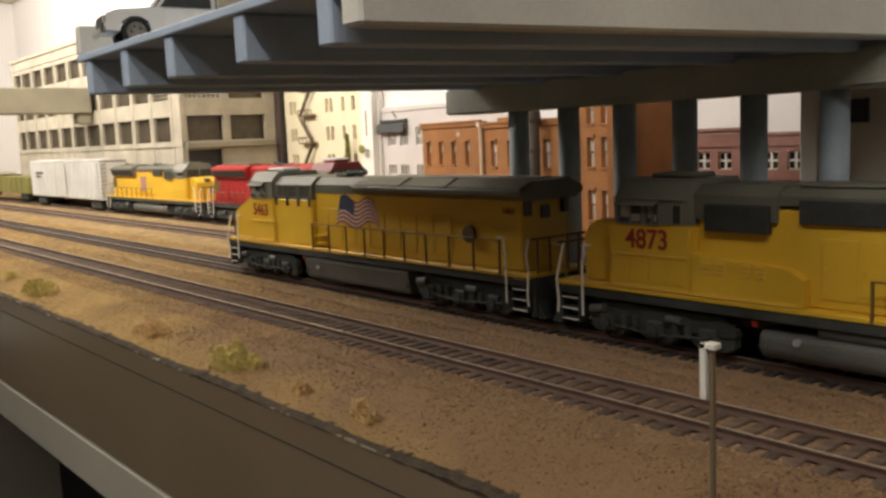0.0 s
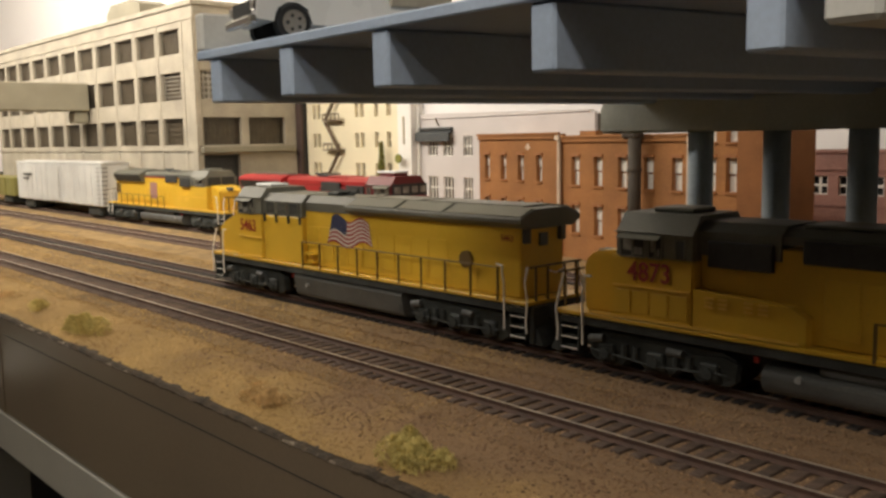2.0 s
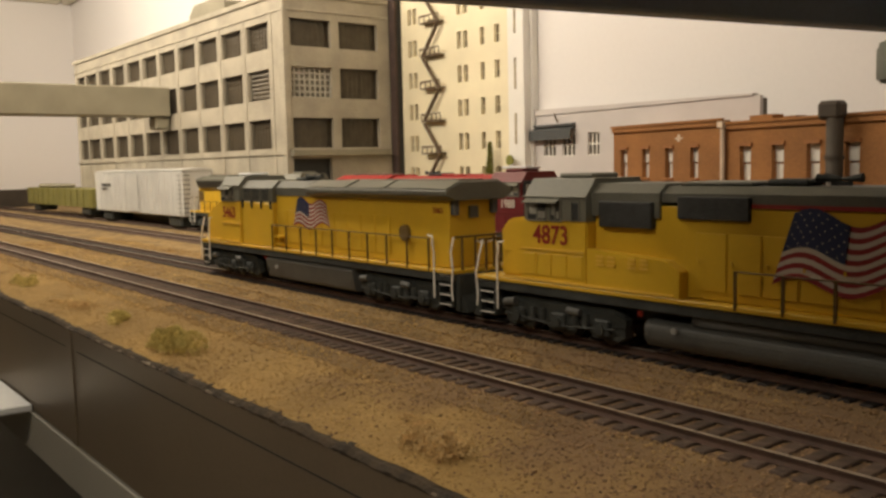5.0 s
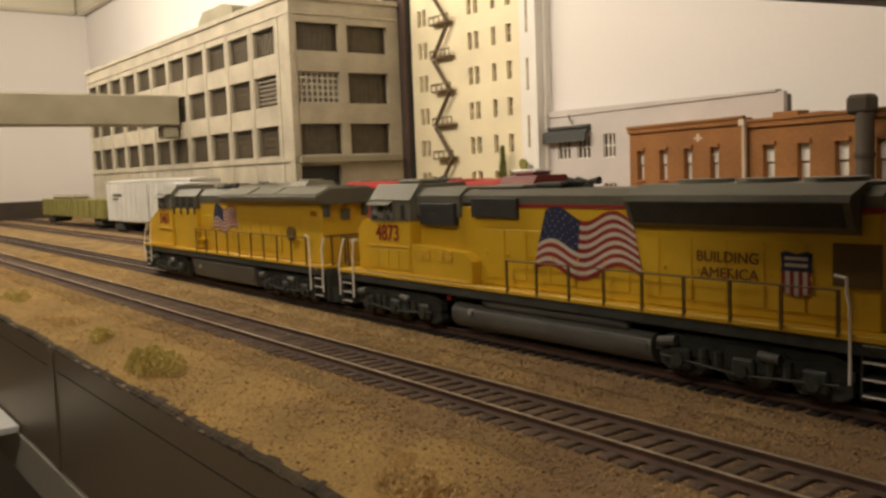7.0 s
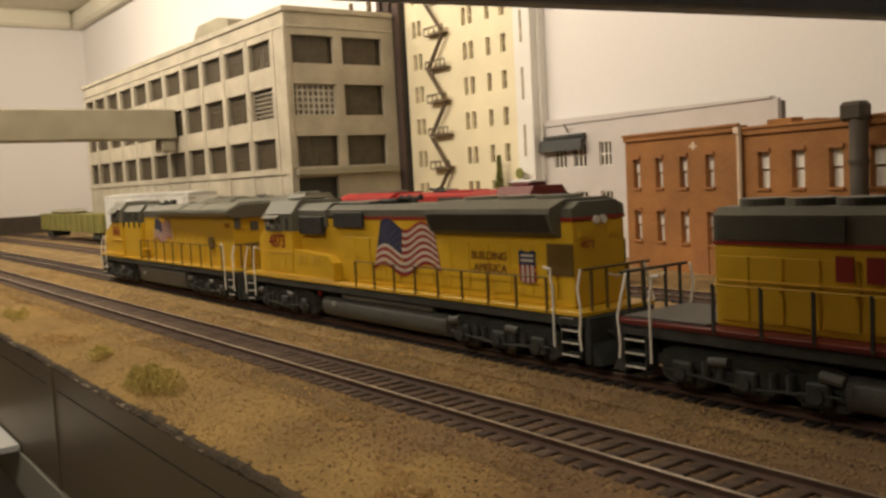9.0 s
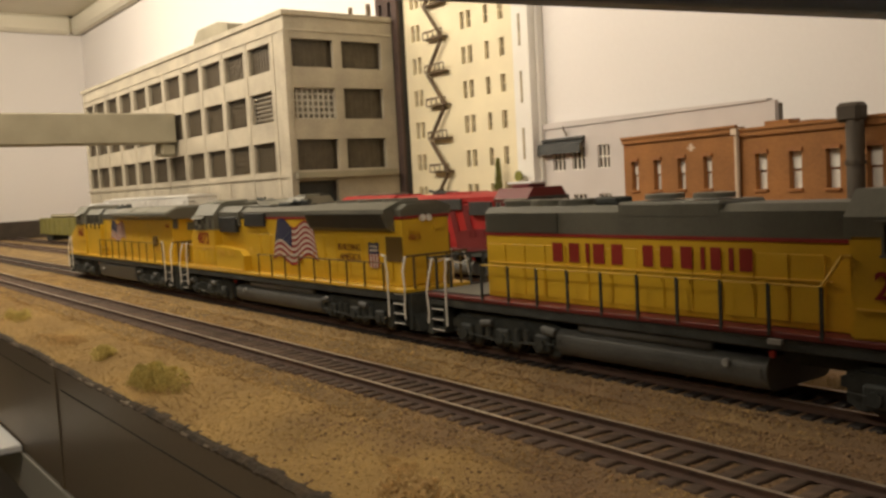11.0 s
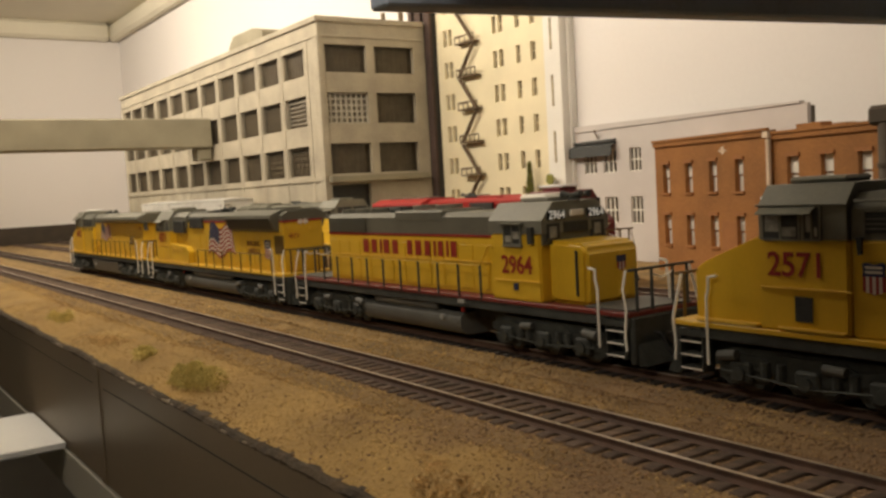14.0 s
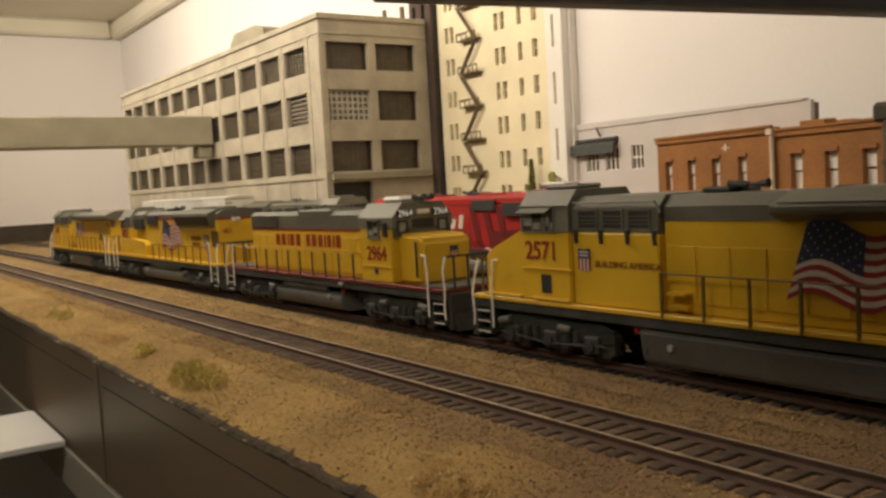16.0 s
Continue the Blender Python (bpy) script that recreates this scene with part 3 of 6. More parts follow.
def build_truck(at, rz):
    """A white cab with a tan box body, about 62 mm long."""
    c = thing("delivery_truck", at, rz, label="white delivery truck with tan box body standing on the bridge", category="truck")
    prof = [(-0.030, 0.0055), (-0.030, 0.0125), (-0.0285, 0.0128), (-0.009, 0.0128), (-0.0085, 0.0195), (-0.0065, 0.0212), (0.0045, 0.0212), (0.0075, 0.0200), (0.0125, 0.0138), (0.0265, 0.0125), (0.0300, 0.0110), (0.0305, 0.0055),
            (0.0255, 0.0050), (0.0245, 0.0085), (0.0215, 0.0102), (0.0185, 0.0102), (0.0155, 0.0085), (0.0145, 0.0045), (-0.0145, 0.0045), (-0.0155, 0.0085), (-0.0185, 0.0102), (-0.0215, 0.0102), (-0.0245, 0.0085), (-0.0255, 0.0050)]
    bm = prism(bmesh.new(), prof, -0.0112, 0.0112, "y")
    part("body", bm, M["car_white"], c)
    part("box_body", boxes((-0.0300, -0.0095, -0.0125, 0.0125, 0.0105, 0.0330), bevel=0.0005), M["concrete"], c, "tan box body")
    part("windscreen", prism(bmesh.new(), [(0.0078, 0.0200), (0.0126, 0.0141), (0.0130, 0.0141), (0.0082, 0.0202)], -0.0095, 0.0095, "y"), M["grille"], c)
    for s in (-1, 1):
        y0, y1 = sorted((s * 0.0111, s * 0.01155))
        part("side_window", prism(bmesh.new(), [(-0.0072, 0.0135), (-0.0072, 0.0195), (0.0045, 0.0200), (0.0070, 0.0192), (0.0112, 0.0138)], y0, y1, "y"), M["grille"], c)
        for x in (0.0200, -0.0200):
            w = part("wheel", rods([(x, s * 0.0078, 0.0048), (x, s * 0.0116, 0.0048)], 0.0048, 20), M["tyre"], c)
            part("rim", rods([(x, s * 0.0113, 0.0048), (x, s * 0.0119, 0.0048)], 0.0034, 16), M["chrome"], w)
            hub = bmesh.new()
            for k in range(5):
                a = k * 1.2566
                rod(hub, (x + 0.0019 * math.cos(a), s * 0.0117, 0.0048 + 0.0019 * math.sin(a)), (x + 0.0019 * math.cos(a), s * 0.01205, 0.0048 + 0.0019 * math.sin(a)), 0.0005, 6)
            part("hub_cap", hub, M["grille"], w)
    part("bumper", boxes((0.0300, 0.0322, -0.0112, 0.0112, 0.0042, 0.0066), bevel=0.0005), M["chrome"], c)
    part("bumper", boxes((-0.0318, -0.0298, -0.0112, 0.0112, 0.0045, 0.0068), bevel=0.0005), M["chrome"], c)
    part("grille", boxes((0.0303, 0.0310, -0.0070, 0.0070, 0.0072, 0.0108)), M["grille"], c)
    for s in (-1, 1):
        part("headlight", boxes((0.0298, 0.0309, *sorted((s * 0.0075, s * 0.0108)), 0.0078, 0.0105), bevel=0.0003), M["chrome"], c)


v0 = Vector((-0.2566, -0.1032, 0))
build_truck((v0.x, v0.y, 0.1103), -90 - BR)


# ---- the town ----
def lattice(xs, zs, solid, y0, y1):
    """A slab over the grid lines xs and zs, open where solid(i, j) is false, as one joined piece."""
    bm = bmesh.new()
    grid = {}

    def at(i, j):
        if (i, j) not in grid:
            grid[i, j] = bm.verts.new((xs[i], y0, zs[j]))
        return grid[i, j]
    for i in range(len(xs) - 1):
        for j in range(len(zs) - 1):
            if solid(i, j):
                bm.faces.new((at(i, j), at(i + 1, j), at(i + 1, j + 1), at(i, j + 1)))
    r = bmesh.ops.extrude_face_region(bm, geom=bm.faces[:])
    bmesh.ops.translate(bm, verts=[v for v in r["geom"] if isinstance(v, bmesh.types.BMVert)], vec=(0, y1 - y0, 0))
    return bm


def facade(parent, width, z0, z1, cols, rows, mat, depth=0.004, name="wall"):
    """A wall with openings, its face at y = 0 looking along -y."""
    xs = [0.0] + [e for c in cols for e in c] + [width]
    zs = [z0] + [e for r in rows for e in r] + [z1]
    return part(name, lattice(xs, zs, lambda i, j: i % 2 == 0 or j % 2 == 0, 0.0, depth), mat, parent)


def window_bm(w, h, nx, ny, bar, y=0.0):
    """A frame with glazing bars."""
    xs = [e for i in range(nx + 1) for e in (-w / 2 + w * i / nx - bar, -w / 2 + w * i / nx + bar)]
    zs = [e for j in range(ny + 1) for e in (h * j / ny - bar, h * j / ny + bar)]
    return lattice(xs, zs, lambda i, j: i % 2 == 0 or j % 2 == 0, y, y + 0.0007)


def shared(name, source, parent, m):
    ob = new(name, source.data)
    ob.parent = parent
    ob.matrix_basis = m
    return ob


def build_warehouse():
    H = 0.2255
    b = thing("warehouse_building", (-0.893, 0.172, 0), label="four-storey cream concrete warehouse with dark industrial windows", category="building")
    rows = [(0.0805, 0.1090), (0.1280, 0.1570), (0.1758, 0.2015)]
    cols_l = [(0.0310 + 0.0585 * k, 0.0310 + 0.0585 * k + 0.0475) for k in range(10)]
    cols_l = [(c[0], c[1]) for c in cols_l] + [(0.6120, 0.6500)]
    W = 0.660
    side = thing("side_front", (-W, 0, 0))
    side.parent = b
    wall = facade(side, W, GZ - 0.003, H, [(W - c[1], W - c[0]) for c in cols_l[::-1]], rows, M["concrete"], 0.005)
    side2 = thing("gable_front", (0.0005, 0.0007, 0), 90)
    side2.parent = b
    W2 = 0.118
    cols_r = [(0.0060, 0.0500), (0.0590, 0.1040)]
    facade(side2, W2, 0.0700, H, cols_r, rows, M["concrete"], 0.005)
    part("wall", boxes((-0.002, 0.0050, 0, 0.005, GZ - 0.003, 0.07)), M["concrete"], side2)
    part("wall", boxes((0.0470, W2, 0, 0.005, GZ - 0.003, 0.07)), M["concrete"], side2)
    # Black sheet behind the opening puts in the shade of the inside.
    part("doorway", boxes((0.0050, 0.0470, 0.006, 0.007, GZ - 0.003, 0.07)), M["grille"], side2, "black sheet for the shade in the loading door")
    part("canopy", boxes((0.002, 0.112, -0.0065, -0.0002, 0.0725, 0.0785), bevel=0.0004), M["concrete_dark"], side2, "grey loading dock canopy")
    part("core", boxes((-W + 0.004, -0.0075, 0.0062, W2 - 0.004, GZ, H - 0.006)), M["window_dark"], b, "dark window glazing behind the walls")
    # cornice, pilasters and sill bands
    part("cornice", boxes((-W - 0.002, 0.002, -0.0022, -0.0002, H - 0.0035, H + 0.0015), (-W, 0.001, -0.0012, -0.0002, 0.2080, 0.2100), bevel=0.0003), M["concrete"], b)
    part("cornice", boxes((0.0002, 0.0024, -0.002, W2, H - 0.0035, H + 0.0015), (0.0002, 0.0014, -0.001, W2, 0.2080, 0.2100), bevel=0.0003), M["concrete"], b)
    part("sill_band", boxes((-W, 0.001, -0.0016, -0.0002, 0.0745, 0.0775)), M["concrete"], b)
    for c in cols_l:
        x = -(c[0]) + 0.0055
        if x > -0.005:
            continue
        part("pilaster", boxes((x - 0.0032, x + 0.0032, -0.0007, -0.0001, GZ, 0.2078), bevel=0.0002), M["concrete"], b)
    part("corner_pier", boxes((-0.0090, 0.0014, -0.0014, -0.0002, GZ, 0.2078), (0.0002, 0.0016, -0.001, 0.0050, 0.08, 0.2078), bevel=0.0003), M["concrete"], b)
    part("roof", boxes((-W + 0.003, -0.003, 0.003, W2 - 0.002, H - 0.0058, H - 0.004)), M["concrete_dark"], b)
    bm = bmesh.new()
    prism(bm, [(-0.30, H - 0.004), (-0.30, 0.246), (-0.285, 0.2570), (-0.225, 0.2570), (-0.20, 0.250), (-0.20, H - 0.004)], 0.035, 0.075, "y")
    part("roof_monitor", bm, M["concrete_dark"], b, "rounded grey roof monitor")
    part("vent_stack", rods([(-0.02, 0.085, H - 0.004), (-0.02, 0.085, 0.238)], 0.0022, 8), M["iron"], b)
    part("vent_stack", rods([(-0.008, 0.098, H - 0.004), (-0.008, 0.098, 0.240)], 0.0025, 8), M["iron"], b)
    # windows
    wl = part("window", window_bm(0.0475, 0.0285, 8, 5, 0.00022), M["mullion"], b)
    wp = part("window", window_bm(0.0475, 0.0285, 1, 7, 0.0007), M["window_pale"], b, "pale slatted window")
    wr = part("window", window_bm(0.0440, 0.0285, 8, 5, 0.00022), M["mullion"], b)
    wg = part("window", window_bm(0.0450, 0.0285, 8, 5, 0.0009), M["mullion_light"], b, "pale glass block window")
    gone = {wl: False, wp: False, wr: False, wg: False}

    def put(src, m):
        if gone[src]:
            shared("window", src, b, m)
        else:
            src.matrix_basis = m
            gone[src] = True
    for j, (za, zb) in enumerate(rows):
        for k, c in enumerate(cols_l):
            put(wp if k == 0 and j == 1 else wl, pose(-(c[0] + c[1]) / 2, 0.0030, za) @ Matrix.Diagonal(((c[1] - c[0]) / 0.0475, 1, (zb - za) / 0.0285, 1)))
        for k, c in enumerate(cols_r):
            put(wg if k == 0 and j == 1 else wr, pose(-0.0030, (c[0] + c[1]) / 2, za, 0, 0, 90) @ Matrix.Diagonal((1, 1, (zb - za) / 0.0285, 1)))
    part("pale_glazing", boxes((-0.0062, -0.0050, 0.006, 0.050, 0.128, 0.157)), M["window_pale"], b)


def build_skyway():
    s = thing("overhead_skyway", label="plain olive-grey concrete skyway beam crossing over the tracks", category="skyway")
    part("beam", boxes((-1.206, -1.171, -0.42, 0.1695, 0.1250, 0.1588), bevel=0.0012), M["concrete_dark"], s)
    part("bracket", boxes((-1.199, -1.176, 0.152, 0.1700, 0.1100, 0.1248), bevel=0.002), M["concrete_dark"], s)
    part("leg", boxes((-1.201, -1.176, -0.42, -0.40, -0.06, 0.1233)), M["concrete_dark"], s)


def build_tower():
    t = thing("apartment_tower", (-0.884, 0.300, 0), label="tall cream-yellow apartment tower with iron fire escape", category="building")
    H, W = 0.390, 0.160
    pairs = [(0.0115, 0.0175), (0.0200, 0.0260), (0.0890, 0.0950), (0.0980, 0.1045), (0.1220, 0.1280), (0.1415, 0.1485)]
    rows = [(0.0124 + 0.0312 * k, 0.0280 + 0.0312 * k) for k in range(12)]
    facade(t, W, GZ - 0.003, H, pairs, rows, M["cream"], 0.003)
    part("core", boxes((0.002, W - 0.001, 0.0036, 0.0210, GZ, H - 0.002)), M["tower_window"], t, "tan window glazing behind the wall")
    part("parapet", boxes((-0.001, W + 0.001, -0.002, -0.0002, H - 0.006, H + 0.002)), M["cream"], t)
    frame = part("window", window_bm(0.0060, 0.0155, 1, 2, 0.0004), M["cream"], t)
    first = True
    for za, zb in rows:
        for a, b in pairs:
            m = pose((a + b) / 2, 0.0015, za)
            if first:
                frame.matrix_basis, first = m, False
            else:
                shared("window", frame, t, m)
    wing = part("white_wing", boxes((W + 0.0002, W + 0.0205, -0.0015, 0.0215, GZ - 0.003, H), bevel=0.0003), M["tower_white"], t, "narrow white stair wing with slit windows")
    for k in range(6):
        z = 0.078 + 0.0475 * k
        part("slit_window", boxes((W + 0.0085, W + 0.0110, -0.0019, -0.0014, z, z + 0.0265)), M["tower_window"], wing)
    part("edge_strip", boxes((W + 0.0207, W + 0.0232, 0.006, 0.0125, GZ - 0.003, H)), M["tower_white"], t)
    fe = thing("fire_escape", (0.052, -0.0002, 0), label="dark brown iron fire escape with zigzag stairs")
    fe.parent = t
    for k in range(11):
        z = 0.0094 + 0.0312 * k
        part("landing", boxes((-0.012, 0.018, -0.007, -0.0002, z, z + 0.0012), (-0.012, 0.002, -0.0072, -0.0066, z + 0.006, z + 0.0068)), M["iron"], fe)
        s = bmesh.new()
        d = 1 if k % 2 else -1
        rod(s, (0.002 - d * 0.012, -0.0060, z + 0.0012), (0.002 + d * 0.012, -0.0060, z + 0.0300), 0.0010)
        rod(s, (0.002 - d * 0.012, -0.0035, z + 0.0012), (0.002 + d * 0.012, -0.0035, z + 0.0300), 0.0010)
        for i in range(7):
            f = (i + 0.5) / 7
            rod(s, (0.002 + d * (0.024 * f - 0.012), -0.0060, z + 0.0012 + 0.0288 * f), (0.002 + d * (0.024 * f - 0.012), -0.0035, z + 0.0012 + 0.0288 * f), 0.0007, 4)
        part("stair", s, M["iron"], fe)
        r = bmesh.new()
        for x in (-0.0118, -0.004, 0.004, 0.0115, 0.0178):
            rod(r, (x, -0.0068, z + 0.001), (x, -0.0068, z + 0.0075), 0.0006, 4)
        rod(r, (-0.0118, -0.0068, z + 0.0075), (0.0178, -0.0068, z + 0.0075), 0.0006, 4)
        part("railing", r, M["iron"], fe)
    d = thing("plum_building", (-0.922, 0.292, 0), label="narrow dark plum brick building between the warehouse and the tower", category="building")
    facade(d, 0.0375, GZ - 0.003, 0.38, [(0.006, 0.012), (0.022, 0.028)], [(0.05 + 0.035 * k, 0.068 + 0.035 * k) for k in range(9)], M["plum"], 0.003)
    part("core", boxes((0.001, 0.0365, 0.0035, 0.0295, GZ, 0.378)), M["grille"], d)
    # a little evergreen and a round sign before the tower
    tr = thing("small_tree", (-0.742, 0.292, 0), label="tiny green conifer before the cream tower", category="tree")
    part("trunk", rods([(0, 0, GZ - 0.003), (0, 0, 0.05)], 0.0012, 6), M["duct"], tr)
    rng = random.Random(5)
    cr = bmesh.new()
    for _ in range(2600):
        f = rng.random()
        rad = 0.0062 * (1 - f) * math.sqrt(rng.random()) + 0.0006
        a = rng.uniform(0, 6.283)
        p = Vector((rad * math.cos(a), rad * math.sin(a), 0.02 + 0.060 * f))
        k = 0.0014
        cr.faces.new([cr.verts.new(p + Vector((rng.uniform(-k, k), rng.uniform(-k, k), rng.uniform(-k, k)))) for _ in range(3)])
    part("crown", cr, M["tree"], tr)
    sg = thing("round_sign", (-0.716, 0.2925, 0), label="small round dark shop sign on a bracket", category="sign")
    part("disc", rods([(0, -0.001, 0.064), (0, 0.0005, 0.064)], 0.0045, 18), M["tree"], sg)
    part("bracket", boxes((-0.0005, 0.0005, 0.0005, 0.0060, 0.0635, 0.0645)), M["iron"], sg)


def build_grey():
    a = math.degrees(math.atan2(-0.035, 0.242))
    g = thing("grey_building", (-0.7095, 0.3105, 0), a, label="pale grey two-storey commercial building with dark awning", category="building")
    W = 0.250
    cols = [(0.020, 0.037), (0.046, 0.063), (0.0790, 0.0935), (0.1200, 0.1300)]
    rows = [(0.026, 0.047), (0.0665, 0.0845)]
    facade(g, W, GZ - 0.003, 0.1010, cols, rows, M["greywall"], 0.003)
    part("core", boxes((0.002, W - 0.002, 0.0034, 0.009, GZ, 0.0995)), M["window_dark"], g)
    bm = bmesh.new()
    prism(bm, [(0, 0.1012), (0, 0.1065), (W * 0.98, 0.1025), (W * 0.98, 0.1012)], -0.0012, 0.004, "y")
    part("parapet", bm, M["greywall"], g)
    aw = bmesh.new()
    prism(aw, [(-0.0002, 0.0905), (-0.0058, 0.0880), (-0.0062, 0.0800), (-0.0056, 0.0800), (-0.0050, 0.0872), (-0.0002, 0.0890)], 0.006, 0.0640, "x")
    part("awning", aw, M["awning"], g, "charcoal shop awning")
    part("awning_edge", boxes((0.006, 0.064, -0.0030, -0.0003, 0.0912, 0.0930)), M["awning"], g)
    fr = part("window", window_bm(0.0145, 0.0190, 3, 2, 0.0006), M["pane_white"], g)
    first = True
    for za, zb in rows:
        for c in cols:
            m = pose((c[0] + c[1]) / 2, 0.001, za) @ Matrix.Diagonal(((c[1] - c[0]) / 0.0145, 1, (zb - za) / 0.0190, 1))
            if first:
                fr.matrix_basis, first = m, False
            else:
                shared("window", fr, g, m)
    part("wall_lamp", rods([(0.041, -0.0006, 0.0945), (0.041, -0.003, 0.0985), (0.043, -0.0055, 0.1010)], 0.0007, 6), M["iron"], g)


def brick_block(b, x0, width, top, cols, rows, wide):
    sec = thing("front_section", (x0, 0, 0))
    sec.parent = b
    facade(sec, width, GZ - 0.003, top, cols, rows, M["brick"], 0.0045)
    part("core", boxes((0.001, width - 0.001, 0.0052, 0.035, GZ - 0.003, top - 0.004)), M["brick_trim"], sec)
    part("cornice", boxes((0, width, -0.0018, -0.0002, top - 0.0035, top - 0.0006), (0, width, -0.0028, -0.0002, top - 0.0005, top + 0.0012), bevel=0.0002), M["brick"], sec)
    sill, pane = None, None
    for za, zb in rows:
        for c in cols:
            mid, w, h = (c[0] + c[1]) / 2, c[1] - c[0], zb - za
            m = pose(mid, 0, za) @ Matrix.Diagonal((w / 0.01, 1, h / 0.02, 1))
            if sill is None:
                sill = part("sill", boxes((-0.0062, 0.0062, -0.0014, -0.0002, -0.0014, -0.0001), (-0.0062, 0.0062, -0.0012, -0.0002, 0.0201, 0.0222)), M["brick_trim"], sec)
                pane = part("window", boxes((-0.0050, 0.0050, 0.0036, 0.0045, 0, 0.0094), (-0.0050, 0.0050, 0.0030, 0.0040, 0.0106, 0.02)), M["pane_white"], sec, "white sash window")
                sill.matrix_basis, pane.matrix_basis = m, m
            else:
                shared("sill", sill, sec, m)
                shared("window", pane, sec, m)
    return sec


def build_brick():
    a = math.degrees(math.atan2(-0.027, 0.111))
    b = thing("brick_building", (-0.5655, 0.2550, 0), a, label="orange-red brick storefront block with white sash windows", category="building")
    rows = [(0.0155, 0.0350), (0.0500, 0.0690)]
    cols = [(0.0085 + 0.0245 * k, 0.0160 + 0.0245 * k) for k in range(4)]
    s1 = brick_block(b, 0, 0.1130, 0.0845, cols, rows, 0.0075)
    part("chalk_mark", boxes((0.070, 0.0725, -0.0003, 0.0002, 0.073, 0.0775), (0.0675, 0.075, -0.0003, 0.0002, 0.0745, 0.0755)), M["downspout"], s1, "pale chalky smudge on brick")
    part("door", boxes((0.0690, 0.0830, -0.0006, 0.0002, GZ, 0.0320)), M["brick_trim"], s1, "rust red door")
    part("downspout", rods([(0.1138, -0.0022, GZ), (0.1138, -0.0022, 0.0815)], 0.0014, 8), M["downspout"], b, "cream downspout")
    part("rain_head", boxes((0.1115, 0.1160, -0.0045, -0.0005, 0.0800, 0.0835)), M["downspout"], b)
    cols = [(0.0108 + 0.0250 * k, 0.0196 + 0.0250 * k) for k in range(5)]
    s2 = brick_block(b, 0.1150, 0.1265, 0.0820, cols, [(0.0155, 0.0350), (0.0490, 0.0685)], 0.0095)
    part("chimney", boxes((0.012, 0.030, 0.006, 0.014, 0.0820, 0.0862), (0.038, 0.047, 0.006, 0.014, 0.0820, 0.0845)), M["brick"], s2)
    part("downspout", rods([(0.2425, -0.0022, GZ), (0.2425, -0.0022, 0.0815)], 0.0014, 8), M["downspout"], b, "cream downspout")
    cols = [(0.0098 + 0.0155 * k, 0.0178 + 0.0155 * k) for k in range(3)]
    s3 = brick_block(b, 0.2437, 0.0573, 0.1080, cols, [(0.0155, 0.0350), (0.0500, 0.0690), (0.0780, 0.0960)], 0.0105)
    # side of the tall block
    side = thing("side_section", (0.3013, 0.0006, 0), 109)
    side.parent = b
    facade(side, 0.050, GZ - 0.003, 0.1080, [(0.010 + 0.018 * k, 0.017 + 0.018 * k) for k in range(2)], [(0.050, 0.069), (0.078, 0.096)], M["brick"], 0.004)
    part("core", boxes((0.001, 0.049, 0.0045, 0.02, GZ - 0.003, 0.105)), M["brick_trim"], side)
    duct = thing("duct_stack", (-0.3720, 0.2000, 0), label="dark brown ventilation stack with hooded top", category="duct")
    part("pipe", rods([(0, 0, GZ - 0.003), (0, 0, 0.0860)], 0.0042, 16), M["duct"], duct, smooth=True)
    part("hood", boxes((-0.0075, 0.0046, -0.0048, 0.0048, 0.0800, 0.0895), bevel=0.0018), M["duct"], duct)
    part("clamp", rods([(0, 0, 0.060), (0, 0, 0.062)], 0.0048, 16), M["duct"], duct)
    pk = thing("pink_building", (-0.330, 0.2950, 0), 0, label="low faded pink brick building with dark shop windows", category="building")
    facade(pk, 0.42, GZ - 0.003, 0.0676, [(0.0258 + 0.0172 * k, 0.0363 + 0.0172 * k) for k in range(22)], [(0.0430, 0.0550)], M["pinkbrick"], 0.003)
    part("raised_front", boxes((0.0, 0.0720, 0.0, 0.003, 0.0677, 0.0715)), M["pinkbrick"], pk)
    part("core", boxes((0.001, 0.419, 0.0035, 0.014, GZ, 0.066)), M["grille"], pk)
    part("cornice", boxes((0.0722, 0.42, -0.0012, -0.0002, 0.0655, 0.0675), (0, 0.072, -0.0012, -0.0002, 0.0695, 0.0715), (0, 0.42, -0.0012, -0.0002, 0.0585, 0.0600), (0, 0.42, -0.0012, -0.0002, 0.0360, 0.0375)), M["pinkbrick"], pk)
    fr = part("window", window_bm(0.0105, 0.012, 2, 2, 0.0008), M["pane_white"], pk)
    for k in range(22):
        m = pose(0.03105 + 0.0172 * k, 0.0012, 0.043)
        if k:
            shared("window", fr, pk, m)
        else:
            fr.matrix_basis = m


build_warehouse()
build_skyway()
build_tower()
build_grey()
build_brick()


# ---- engines and cars ----
def sym(f):
    for s in (-1, 1):
        f(s)


